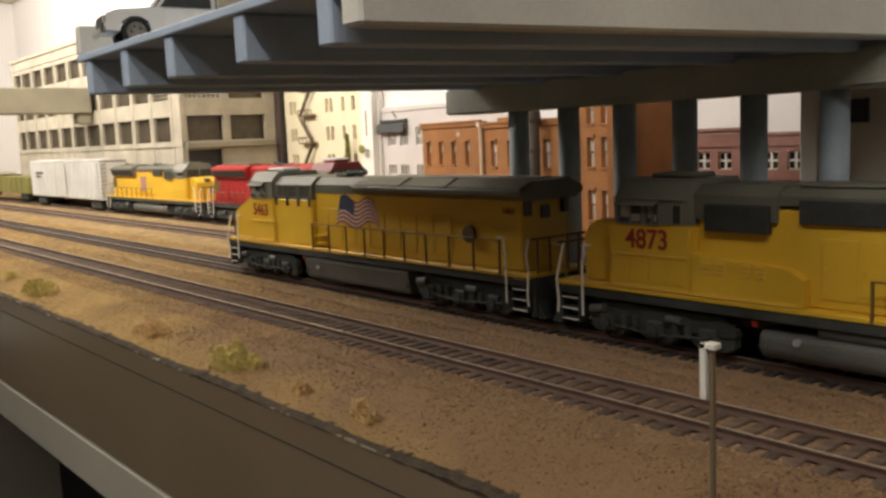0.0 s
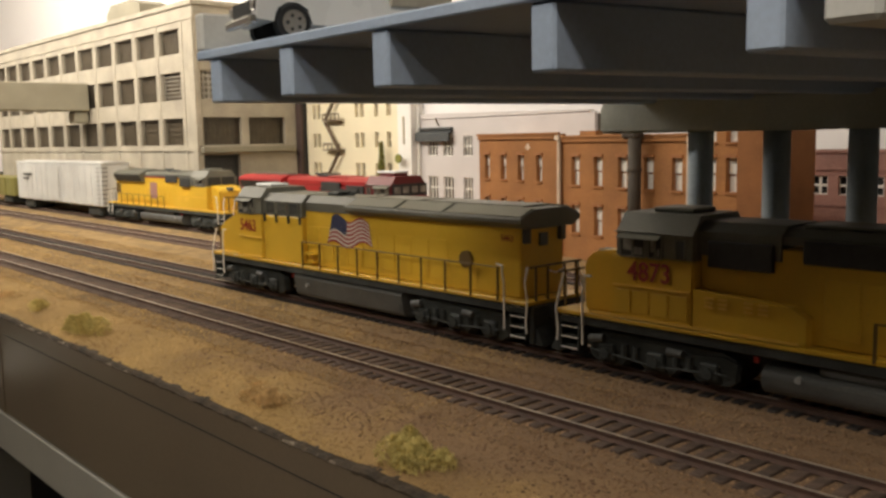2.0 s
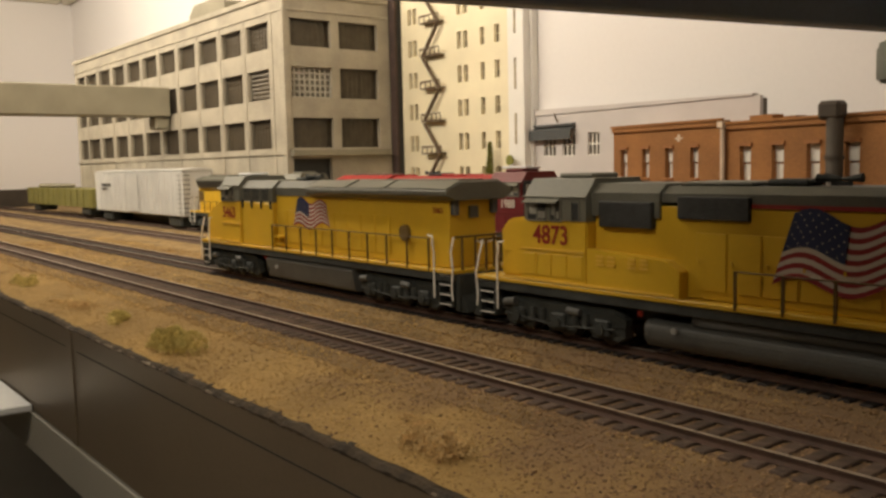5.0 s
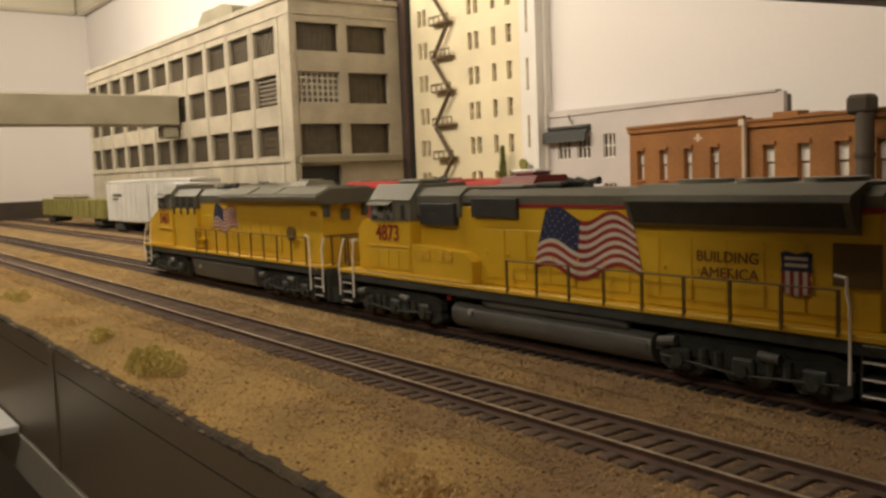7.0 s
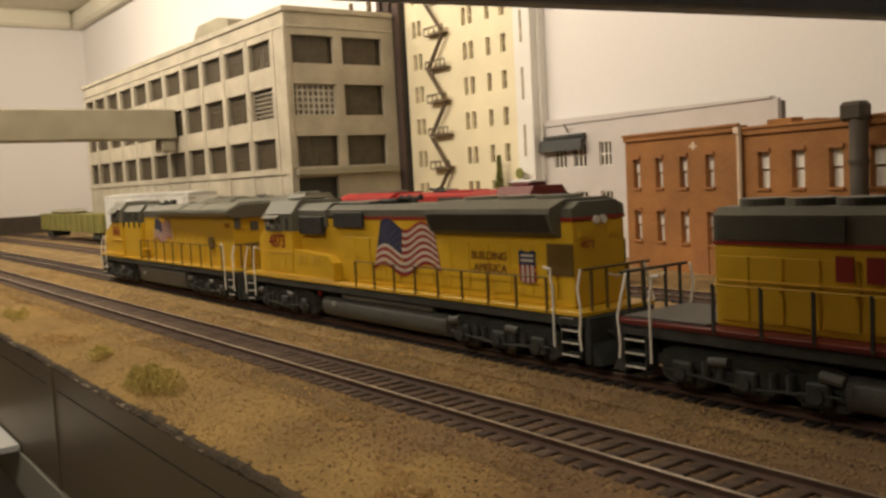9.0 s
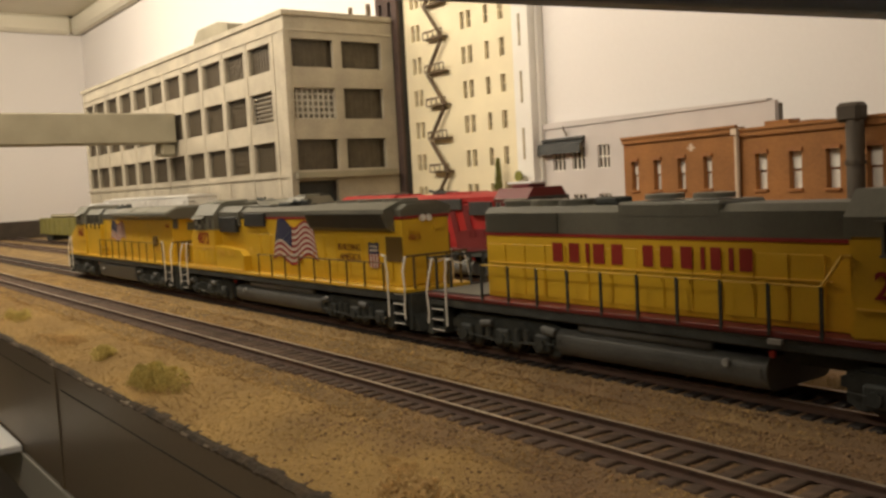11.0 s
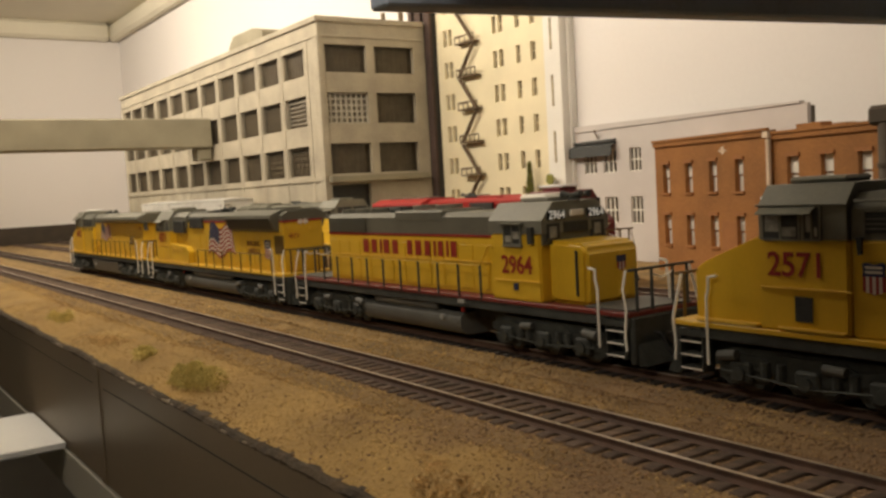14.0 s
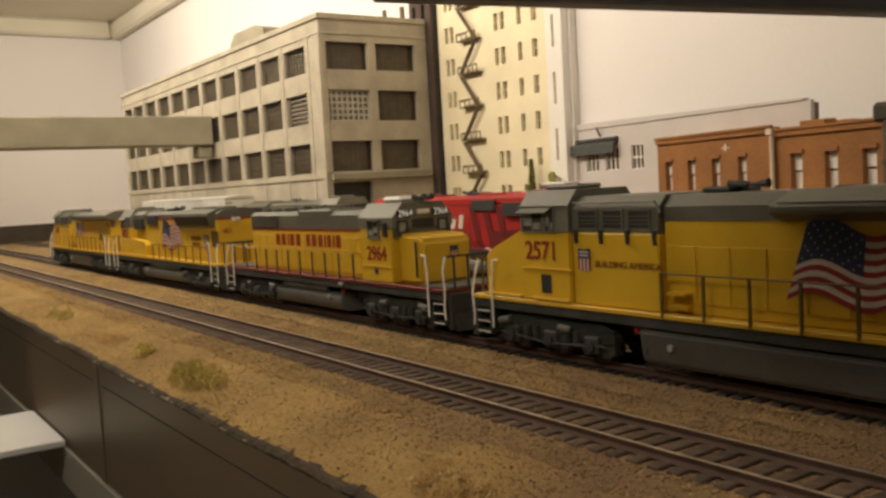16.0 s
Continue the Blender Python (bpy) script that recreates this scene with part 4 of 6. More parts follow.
def truck(e, x, wheels):
    t = thing("truck", (x, 0, 0))
    t.parent = e
    for s in (-1, 1):
        y0, y1 = sorted((s * 0.0112, s * 0.0145))
        bm = bmesh.new()
        prism(bm, [(-0.0300, 0.0075), (-0.0300, 0.0100), (-0.0250, 0.0118), (-0.0130, 0.0105), (-0.0100, 0.0122), (0.0100, 0.0122), (0.0130, 0.0105), (0.0250, 0.0118), (0.0300, 0.0100), (0.0300, 0.0075),
                   (0.0240, 0.0068), (0.0120, 0.0072), (0.0060, 0.0055), (-0.0060, 0.0055), (-0.0120, 0.0072), (-0.0240, 0.0068)], y0, y1, "y")
        part("side_frame", bm, M["under"], t)
        inner = sorted((s * 0.0104, s * 0.0136))
        part("equaliser", prism(bmesh.new(), [(-0.0290, 0.0038), (-0.0290, 0.0110), (-0.0240, 0.0132), (0.0240, 0.0132), (0.0290, 0.0110), (0.0290, 0.0038), (0.0262, 0.0022), (0.0150, 0.0022), (0.0128, 0.0044), (0.0077, 0.0044), (0.0055, 0.0022), (-0.0055, 0.0022), (-0.0077, 0.0044), (-0.0128, 0.0044), (-0.0150, 0.0022), (-0.0262, 0.0022)], *inner, "y"), M["under"], t)
        for ax in (-0.0205, 0.0, 0.0205):
            part("journal_cap", rods([(ax, s * 0.0160, 0.0060), (ax, s * 0.0171, 0.0060)], 0.0019, 12), M["under"], t)
        for ax in (-0.0205, 0.0, 0.0205):
            part("axle_box", boxes((ax - 0.0034, ax + 0.0034, *sorted((s * 0.0140, s * 0.0162)), 0.0035, 0.0092), bevel=0.0006), M["under"], t)
        for ax in (-0.0128, -0.0080, 0.0080, 0.0128):
            part("spring", rods([(ax, s * 0.0150, 0.0058), (ax, s * 0.0150, 0.0100)], 0.0013, 8), M["under"], t)
        part("brake_cylinder", rods([(0.0215, s * 0.0158, 0.0112), (0.0275, s * 0.0158, 0.0104)], 0.0015, 10), M["tank"], t)
        part("brake_cylinder", rods([(-0.0050, s * 0.0158, 0.0108), (-0.0110, s * 0.0158, 0.0104)], 0.0013, 10), M["tank"], t)
        part("brake_rod", rods([(-0.027, s * 0.0163, 0.0066), (0.0, s * 0.0166, 0.0048), (0.027, s * 0.0163, 0.0066)], 0.00032, 5), M["under"], t)
    part("bolster", boxes((-0.0060, 0.0060, -0.0110, 0.0110, 0.0080, 0.0148)), M["under"], t)
    for ax in (-0.0205, 0.0, 0.0205):
        bm = bmesh.new()
        for s in (-1, 1):
            rod(bm, (0, s * 0.0076, 0), (0, s * 0.0104, 0), 0.0057, 20)
            rod(bm, (0, s * 0.0064, 0), (0, s * 0.0076, 0), 0.0064, 20)
        rod(bm, (0, -0.0075, 0), (0, 0.0075, 0), 0.0012, 8)
        for k in range(6):
            a = k * 1.0472
            for s in (-1, 1):
                rod(bm, (0.0033 * math.cos(a), s * 0.0103, 0.0033 * math.sin(a)), (0.0033 * math.cos(a), s * 0.0107, 0.0033 * math.sin(a)), 0.0007, 5)
        w = part("wheelset", bm, M["wheel"], t)
        w.location = (ax, 0, 0.0057)
        wheels.append(w)
    return t


def steps(e, x, s, front):
    """A corner ladder with white edges and two white grab rails. x: middle of the steps; front: +1 or -1."""
    y0, y1 = sorted((s * 0.0118, s * 0.0166))
    part("step_well", boxes((x - 0.0040, x + 0.0040, *sorted((s * 0.0110, s * 0.0118)), 0.0040, 0.0188), (x - 0.0044, x - 0.0038, y0, y1, 0.0045, 0.0188), (x + 0.0038, x + 0.0044, y0, y1, 0.0045, 0.0188)), M["under"], e)
    for k in range(4):
        z = 0.0052 + 0.0040 * k
        st = part("step", boxes((x - 0.0038, x + 0.0038, y0, y1, z, z + 0.0006)), M["under"], e)
        part("step_edge", boxes((x - 0.0038, x + 0.0038, *sorted((s * 0.0166, s * 0.0168)), z, z + 0.0004)), M["rail_white"], st)
    g = bmesh.new()
    y = s * 0.0172
    rods([(x - front * 0.0066, y, 0.0075), (x - front * 0.0066, y, 0.0265), (x - front * 0.0074, y, 0.0295), (x - front * 0.0074, y, 0.0328), (x - front * 0.0105, y, 0.0333)], 0.00044, 6, g)
    part("grab_rail", g, M["rail_white"], e, "white grab rail")
    g = bmesh.new()
    rods([(x + front * 0.0055, y, 0.0075), (x + front * 0.0050, y, 0.0120), (x + front * 0.0058, y, 0.0200), (x + front * 0.0042, s * 0.0168, 0.0270), (x + front * 0.0040, s * 0.0150, 0.0330)], 0.00044, 6, g)
    part("grab_rail", g, M["rail_white"], e, "white grab rail")


def underframe(e, HL, mats, tank, wheels, stanchions, sill, rail_z=0.0320, rail_mat="handrail", flat_tank=False):
    part("frame", boxes((-HL, HL, -0.0168, 0.0168, 0.0148, 0.0180), bevel=0.0003), M["under"], e)
    part("walkway", boxes((-HL, HL, -0.0172, 0.0172, 0.0181, 0.0196), bevel=0.0002), sill, e)
    part("centre_sill", boxes((-HL + 0.004, HL - 0.004, -0.0070, 0.0070, 0.0095, 0.0147)), M["under"], e)
    a, b = tank
    bm = bmesh.new()
    half = [(0.0110, 0.0026)] + [(0.0110 + 0.0048 * math.sin(0.2618 * k), 0.0074 - 0.0048 * math.cos(0.2618 * k)) for k in range(1, 7)]
    half += [(0.0158 - 0.0030 * (1 - math.cos(0.3927 * k)), 0.0087 + 0.0030 * math.sin(0.3927 * k)) for k in range(5)] + [(0.0070, 0.0119)]
    if flat_tank:
        half = [(0.0100, 0.0026), (0.0138, 0.0032), (0.0150, 0.0046), (0.0163, 0.0128), (0.0158, 0.0140), (0.0070, 0.0142)]
    prism(bm, half + [(-q, z) for q, z in half[::-1]], a, b, "x")
    t = part("fuel_tank", bm, M["tank"], e)
    for s in (-1, 1):
        for x in (a + 0.0015, b - 0.0020):
            part("tank_seam", boxes((x, x + 0.0005, *sorted((s * 0.0150, s * 0.0160)), 0.0064, 0.0090)), M["tank"], t)
        part("filler_cap", rods([(b - 0.012, s * 0.0140, 0.0095), (b - 0.012, s * 0.0168, 0.0095)], 0.0011, 10), M["silver"], t)
        part("fuel_cutoff", boxes((b + 0.0010, b + 0.0026, *sorted((s * 0.0150, s * 0.0160)), 0.0125, 0.0142)), M["red"], t, "small red fuel cutoff button")
        if not flat_tank:
            part("air_tank", rods([(a + 0.010, s * 0.0134, 0.0134), (b - 0.018, s * 0.0134, 0.0134)], 0.0021, 14), M["tank"], e, smooth=True)
    for f in (-1, 1):
        part("pilot", boxes((*sorted((f * (HL - 0.0012), f * (HL + 0.0012))), -0.0155, 0.0155, 0.0030, 0.0180), bevel=0.0004), M["under"], e)
        part("plow", prism(bmesh.new(), [(f * (HL + 0.0012), 0.0025), (f * (HL + 0.0012), 0.0095), (f * (HL + 0.0050), 0.0030)], -0.0140, 0.0140, "y"), M["under"], e)
        c = part("coupler", boxes((*sorted((f * (HL + 0.001), f * (HL + 0.0085))), -0.0016, 0.0016, 0.0080, 0.0118), (*sorted((f * (HL + 0.0070), f * (HL + 0.0108))), -0.0028, 0.0028, 0.0072, 0.0124), bevel=0.0004), M["wheel"], e)
        for y in (-0.006, 0.0065):
            part("air_hose", rods([(f * (HL + 0.001), y, 0.0125), (f * (HL + 0.004), y, 0.0120), (f * (HL + 0.0058), y * 0.85, 0.0070), (f * (HL + 0.0066), y * 0.7, 0.0055)], 0.0006, 6), M["tyre"], e)
        for y in (-0.0120, -0.0050, 0.0050, 0.0120):
            part("end_post", rods([(f * (HL - 0.0005), y, 0.0190), (f * (HL - 0.0005), y, 0.0330)], 0.00055, 6), M[rail_mat], e)
        part("end_rail", rods([(f * (HL - 0.0005), -0.0155, 0.0330), (f * (HL - 0.0005), 0.0155, 0.0330)], 0.0005, 6), M[rail_mat], e)
        part("end_chain", rods([(f * (HL - 0.0005), -0.0050, 0.031), (f * (HL - 0.0005), 0.0, 0.0295), (f * (HL - 0.0005), 0.0050, 0.031)], 0.0003, 5), M["rail_white"], e)
        for s in (-1, 1):
            steps(e, f * (HL - 0.0062), s, f)
        truck(e, f * (HL - 0.0430), wheels)
    for s in (-1, 1):
        for x in stanchions:
            part("stanchion", boxes((x - 0.00045, x + 0.00045, *sorted((s * 0.0168, s * 0.0174)), 0.0185, rail_z + 0.0002)), M[rail_mat], e)
        part("handrail", rods([(stanchions[0], s * 0.0171, rail_z), (stanchions[-1], s * 0.0171, rail_z)], 0.00030, 6), M["yellow" if rail_mat == "under" else rail_mat], e)


M["handrail"] = material("handrail_dark_olive", (0.14, 0.085, 0.018), 0.6, vary=0.1)


def side(near, a, b):
    return sorted((near * a, near * b))


def flag(e, near, x_left, z0, w, h, y, flare=0.14):
    """A waving flag decal in real strips: thirteen stripes and a blue canton with star dots."""
    f = thing("flag_decal", label="waving striped flag decal with blue starry canton")
    f.parent = e
    N = 18

    def at(u, v, lift):
        span0, span1 = flare * v, 1 - 0.55 * flare * v
        uu = span0 + (span1 - span0) * u
        z = z0 + h * (0.16 + 0.80 * v + 0.105 * math.sin(9.6 * u + 0.2) * (1 - 0.15 * v) - 0.10 * u * (v - 0.3)) - h * 0.07 * (1 - u) * (1 - v)
        return (x_left - near * uu * w, near * (y + lift), z)

    def strip(v0, v1, u0, u1, mat, name, lift):
        bm = bmesh.new()
        n = max(2, int(N * (u1 - u0)))
        lo = [bm.verts.new(at(u0 + (u1 - u0) * i / n, v0, lift)) for i in range(n + 1)]
        hi = [bm.verts.new(at(u0 + (u1 - u0) * i / n, v1, lift)) for i in range(n + 1)]
        for i in range(n):
            bm.faces.new((lo[i], lo[i + 1], hi[i + 1], hi[i]))
        r = bmesh.ops.extrude_face_region(bm, geom=bm.faces[:])
        bmesh.ops.translate(bm, verts=[v for v in r["geom"] if isinstance(v, bmesh.types.BMVert)], vec=(0, near * 0.00008, 0))
        part(name, bm, mat, f)
    for k in range(13):
        strip(k / 13, (k + 1) / 13, 0, 1, M["flag_red"] if k % 2 == 0 else M["flag_white"], "stripe", 0.0)
    strip(6 / 13, 1.0, 0, 0.42, M["flag_blue"], "canton", 0.00010)
    st = bmesh.new()
    for j in range(6):
        for i in range(6):
            c = Vector(at(0.035 + 0.066 * i + (0.03 if j % 2 else 0), 0.51 + 0.083 * j, 0.00022))
            k = h * 0.011
            st.faces.new([st.verts.new(c + Vector((dx * k, 0, dz * k))) for dx, dz in ((-1, 0), (0, -1), (1, 0), (0, 1))])
    part("stars", st, M["flag_white"], f)["kind"] = "stuff"


def shield(e, near, x, z, w, y):
    f = thing("shield_emblem", label="red white and blue shield emblem")
    f.parent = e
    y0, y1 = side(near, y, y + 0.00012)

    def P(u, v):
        return (x - near * u * w, z + v * w)
    out = [(-0.5, 0.62), (-0.32, 0.68), (0, 0.60), (0.32, 0.68), (0.5, 0.62), (0.46, 0.30), (0.5, 0.1), (-0.5, 0.1), (-0.46, 0.30)]
    part("blue_field", prism(bmesh.new(), [P(*p) for p in out], y0, y1, "y"), M["flag_blue"], f)
    n = 7
    for k in range(n):
        a, b = -0.48 + 0.96 * k / n, -0.48 + 0.96 * (k + 1) / n
        lo = lambda u: -0.62 + 0.35 * abs(u) ** 1.5
        part("stripe", prism(bmesh.new(), [P(a, 0.099), P(b, 0.099), P(b, lo(b)), P(a, lo(a))], y0, y1, "y"), M["flag_red"] if k % 2 == 0 else M["flag_white"], f)
    for v in (0.47, 0.28):
        part("bar", prism(bmesh.new(), [P(-0.36, v - 0.05), P(0.36, v - 0.05), P(0.36, v + 0.05), P(-0.36, v + 0.05)], *side(near, y + 0.00013, y + 0.0002), "y"), M["flag_white"], f)


def visor(s, a, b, y, z0, z1):
    """A thin slanted shade over a cab window."""
    return prism(bmesh.new(), [(s * y, z0), (s * (y + 0.0030), z1), (s * (y + 0.0031), z1 - 0.0003), (s * y, z0 - 0.0004)], a, b, "x")


def cab_windows(e, xs, z0, z1, y):
    for s in (-1, 1):
        for a, b in xs:
            w = part("side_window", boxes((a, b, *sorted((s * (y - 0.0010), s * (y + 0.0003))), z0, z1)), M["grille"], e)
            part("window_frame", boxes((a - 0.0006, a, *sorted((s * y, s * (y + 0.0005))), z0 - 0.0005, z1 + 0.0005), (b, b + 0.0006, *sorted((s * y, s * (y + 0.0005))), z0 - 0.0005, z1 + 0.0005),
                                       (a, b, *sorted((s * y, s * (y + 0.0005))), z0 - 0.0006, z0), ((a + b) / 2 - 0.0003, (a + b) / 2 + 0.0003, *sorted((s * y, s * (y + 0.0005))), z0, z1)), M["cab_grey"], w)
            # Pale boxes on the pane paint the brightness seen in the glass.
            m = a + 0.55 * (b - a)
            part("interior_panel", boxes((m, b - 0.0006, *sorted((s * (y + 0.0002), s * (y + 0.00040))), z0 + 0.0018, z1 - 0.0020), (a + 0.0006, m - 0.0010, *sorted((s * (y + 0.0002), s * (y + 0.00040))), z0 + 0.0005, z0 + 0.0030)), M["interior"], w, "pale panel painting the light in the glass")


def doors(e, xs, z0, z1, y, mat):
    for s in (-1, 1):
        for a, b in xs:
            d = part("hood_door", boxes((a + 0.0003, b - 0.0003, *sorted((s * y, s * (y + 0.00035))), z0, z1), bevel=0.0001), mat, e)
            part("latch", boxes((b - 0.0016, b - 0.0009, *sorted((s * (y + 0.0003), s * (y + 0.0008))), (z0 + z1) / 2 - 0.0006, (z0 + z1) / 2 + 0.0006)), mat, d)


def louvre(e, a, b, z0, z1, y, n, mat, frame=True):
    for s in (-1, 1):
        bm = bmesh.new()
        for k in range(n):
            z = z0 + (z1 - z0) * (k + 0.2) / n
            box(bm, a, b, *sorted((s * y, s * (y + 0.0006))), z, z + (z1 - z0) / n * 0.55)
        box(bm, a, b, *sorted((s * (y - 0.0002), s * (y + 0.0001))), z0, z1)
        part("louvre_panel", bm, mat, e)


def horn(e, x, z):
    h = part("horn", boxes((x - 0.003, x + 0.003, -0.0004, 0.0004, z, z + 0.0012)), M["under"], e)
    for dy, f in ((-0.002, 1), (0.0, -1), (0.002, 1)):
        part("trumpet", rod(bmesh.new(), (x, dy, z + 0.0018), (x + f * 0.0060, dy, z + 0.0022), 0.0004, 8, r2=0.0013), M["under"], h)


def ge_engine(name, at, rz, near, number, paint, label, hl=0.1258, variant=0):
    """A wide-cab engine with a winged radiator at the rear."""
    e = thing(name, at, rz, label=label, category="locomotive", group="engines of the moving train")
    wheels = []
    Y, G = paint
    body_y = 0.0128
    st = [0.030 - 0.0155 * k for k in range(10)]
    underframe(e, hl, paint, (-0.048, 0.040), wheels, st, Y, flat_tank=True)
    # nose and cab
    nose = bmesh.new()
    prism(nose, [(0.0945, 0.0196), (0.1185, 0.0196), (0.1185, 0.0345), (0.1155, 0.0368), (0.0945, 0.0454)], -0.0152, 0.0152, "y")
    bmesh.ops.bevel(nose, geom=nose.edges[:], offset=0.0008, segments=2, affect="EDGES")
    part("nose", nose, Y, e)
    part("headlight_box", boxes((0.1170, 0.1192, -0.0030, 0.0030, 0.0300, 0.0335), bevel=0.0005), G, e)
    cab = bmesh.new()
    prism(cab, [(0.0700, 0.0196), (0.0960, 0.0196), (0.0960, 0.0437), (0.0700, 0.0437)], -0.0164, 0.0164, "y")
    bmesh.ops.bevel(cab, geom=cab.edges[:], offset=0.0006, segments=2, affect="EDGES")
    part("cab", cab, Y, e)
    top = bmesh.new()
    prism(top, [(-0.0163, 0.0438), (-0.0163, 0.0528), (-0.0120, 0.0580), (0.0120, 0.0580), (0.0163, 0.0528), (0.0163, 0.0438)], 0.0705, 0.0955, "x")
    part("cab_roof", top, M["cab_grey"], e, "light grey sloped cab roof")
    part("windscreen", boxes((0.0953, 0.0961, -0.0140, -0.0010, 0.0462, 0.0525), (0.0953, 0.0961, 0.0010, 0.0140, 0.0462, 0.0525)), M["grille"], e)
    sym(lambda s: part("sun_visor", visor(s, 0.0785, 0.0945, 0.0163, 0.0526, 0.0508), M["cab_grey"], e, "light grey slanted sun visor"))
    sym(lambda s: part("eave", boxes((0.0700, 0.0960, *sorted((s * 0.0162, s * 0.0171)), 0.0525, 0.0530), bevel=0.0001), M["cab_grey"], e))
    part("antenna_dome", boxes((0.0760, 0.0930, -0.0060, 0.0060, 0.0581, 0.0598), bevel=0.0007), M["shelf_white"] if variant == 0 else M["cab_grey"], e)
    part("number_board", boxes((0.0954, 0.0963, -0.0140, -0.0075, 0.0528, 0.0550), (0.0954, 0.0963, 0.0075, 0.0140, 0.0528, 0.0550)), M["board_white"], e)
    cab_windows(e, [(0.0835, 0.0938), (0.0775, 0.0818)], 0.0441, 0.0521, 0.0164)
    # equipment cabinet behind the cab
    part("cabinet", boxes((0.0320, 0.0698, -0.0155, 0.0155, 0.0197, 0.0438), bevel=0.0005), Y, e)
    part("cabinet_top", prism(bmesh.new(), [(-0.0153, 0.0439), (-0.0150, 0.0515), (-0.0110, 0.0555), (0.0110, 0.0555), (0.0150, 0.0515), (0.0153, 0.0439)], 0.0320, 0.0698, "x"), G, e)
    for x in (0.0668, 0.0552, 0.0436, 0.0325):
        for s in (-1, 1):
            part("gusset", prism(bmesh.new(), [(x, 0.0405), (x + 0.0009, 0.0402), (x + 0.0014, 0.0446), (x, 0.0446)], *sorted((s * 0.0154, s * 0.0164)), "y"), M["grille"], e, "dark gusset bracket")
    # long hood
    part("hood", boxes((-0.1180, 0.0318, -body_y, body_y, 0.0197, 0.0488), bevel=0.0004), Y, e)
    part("hood_top", prism(bmesh.new(), [(-body_y - 0.0003, 0.0475), (-body_y - 0.0003, 0.0518), (-0.0095, 0.0552), (0.0095, 0.0552), (body_y + 0.0003, 0.0518), (body_y + 0.0003, 0.0475)], -0.0300, 0.0316, "x"), G, e)
    wing = bmesh.new()
    prism(wing, [(-body_y - 0.0004, 0.0474), (-0.0178, 0.0497), (-0.0178, 0.0518), (-0.0095, 0.0552), (0.0095, 0.0552), (0.0178, 0.0518), (0.0178, 0.0497), (body_y + 0.0004, 0.0474)], -0.1230, -0.0080, "x")
    bmesh.ops.bevel(wing, geom=wing.edges[:], offset=0.0004, segments=1, affect="EDGES")
    part("radiator_wing", wing, G, e, "flared dark grey radiator housing")
    # Lighter grey laid on the slopes paints in light falling from above.
    for s in (-1, 1):
        for a, b in ((-0.1222, -0.0790), (-0.0770, -0.0480), (-0.0450, -0.0100)):
            part("roof_panel", prism(bmesh.new(), [(s * 0.0172, 0.0522), (s * 0.0097, 0.0553), (s * 0.0097, 0.0558), (s * 0.0172, 0.0526)], a, b, "x"), M["cab_grey"], e, "roof slope painted lighter for light from above")
    part("radiator_screen", boxes((-0.1150, -0.0560, -0.0080, 0.0080, 0.0553, 0.0560), (-0.0500, -0.0200, -0.0080, 0.0080, 0.0553, 0.0558)), M["cab_grey"], e)
    doors(e, [(-0.0120 * k + 0.0200, -0.0120 * k + 0.0315) for k in range(9)], 0.0230, 0.0400, body_y, Y)
    horn(e, 0.010, 0.0553)
    part("exhaust", boxes((0.014, 0.024, -0.005, 0.005, 0.0553, 0.0570), bevel=0.0006), M["under"], e)
    part("rear_light", boxes((-0.1192, -0.1180, -0.0022, 0.0022, 0.0400, 0.0450)), G, e)
    for s in (-1, 1):
        part("hand_brake", rods([(-0.0880, s * body_y, 0.0330), (-0.0880, s * (body_y + 0.0016), 0.0330)], 0.0036, 16), M["handrail"], e)
        part("marker_light", boxes((-0.1205, -0.1180, *sorted((s * 0.0090, s * 0.0120)), 0.0415, 0.0475), bevel=0.0003), M["tank"], e)
        part("step_box", boxes((0.0215, 0.0285, *sorted((s * 0.0128, s * 0.0168)), 0.0255, 0.0263), (0.0215, 0.0285, *sorted((s * 0.0128, s * 0.0160)), 0.0215, 0.0223)), Y, e)
    for s in (-1, 1):
        part("ledge", boxes((0.0690, 0.0950, *sorted((s * 0.0164, s * 0.0170)), 0.0308, 0.0313)), M["yellow_light"], e)
        part("ledge", boxes((0.0710, 0.0900, *sorted((s * 0.0164, s * 0.0174)), 0.0202, 0.0208)), M["yellow_light"], e)
        part("ledge", boxes((0.0965, 0.1175, *sorted((s * 0.0151, s * 0.0171)), 0.0200, 0.0208)), M["yellow_light"], e)
        for k in range(3):
            x = 0.0355 + 0.0112 * k
            scr = part("intake_screen", boxes((x, x + 0.0082, *sorted((s * 0.0148, s * 0.0155)), 0.0456, 0.0506)), M["grille"], e)
            part("screen_frame", boxes((x - 0.0006, x, *sorted((s * 0.0150, s * 0.0157)), 0.0450, 0.0512), (x + 0.0082, x + 0.0088, *sorted((s * 0.0150, s * 0.0157)), 0.0450, 0.0512), (x, x + 0.0082, *sorted((s * 0.0150, s * 0.0157)), 0.0507, 0.0512)), G, scr)
            for j in range(3):
                part("slat", boxes((x, x + 0.0082, *sorted((s * 0.0150, s * 0.0157)), 0.0465 + 0.0012 * j, 0.0468 + 0.0012 * j)), G, scr)
        if variant:
            part("vent", boxes((0.0800, 0.0850, *sorted((s * 0.0163, s * 0.0167)), 0.0225, 0.0290)), M["grille"], e)
            part("roof_rail", rods([(0.0310, s * 0.0152, 0.0500), (0.0330, s * 0.0152, 0.0535), (0.0690, s * 0.0152, 0.0535)], 0.0004, 6), M["cab_grey"], e)
    rt = (90, 0, 180) if near > 0 else (90, 0, 0)
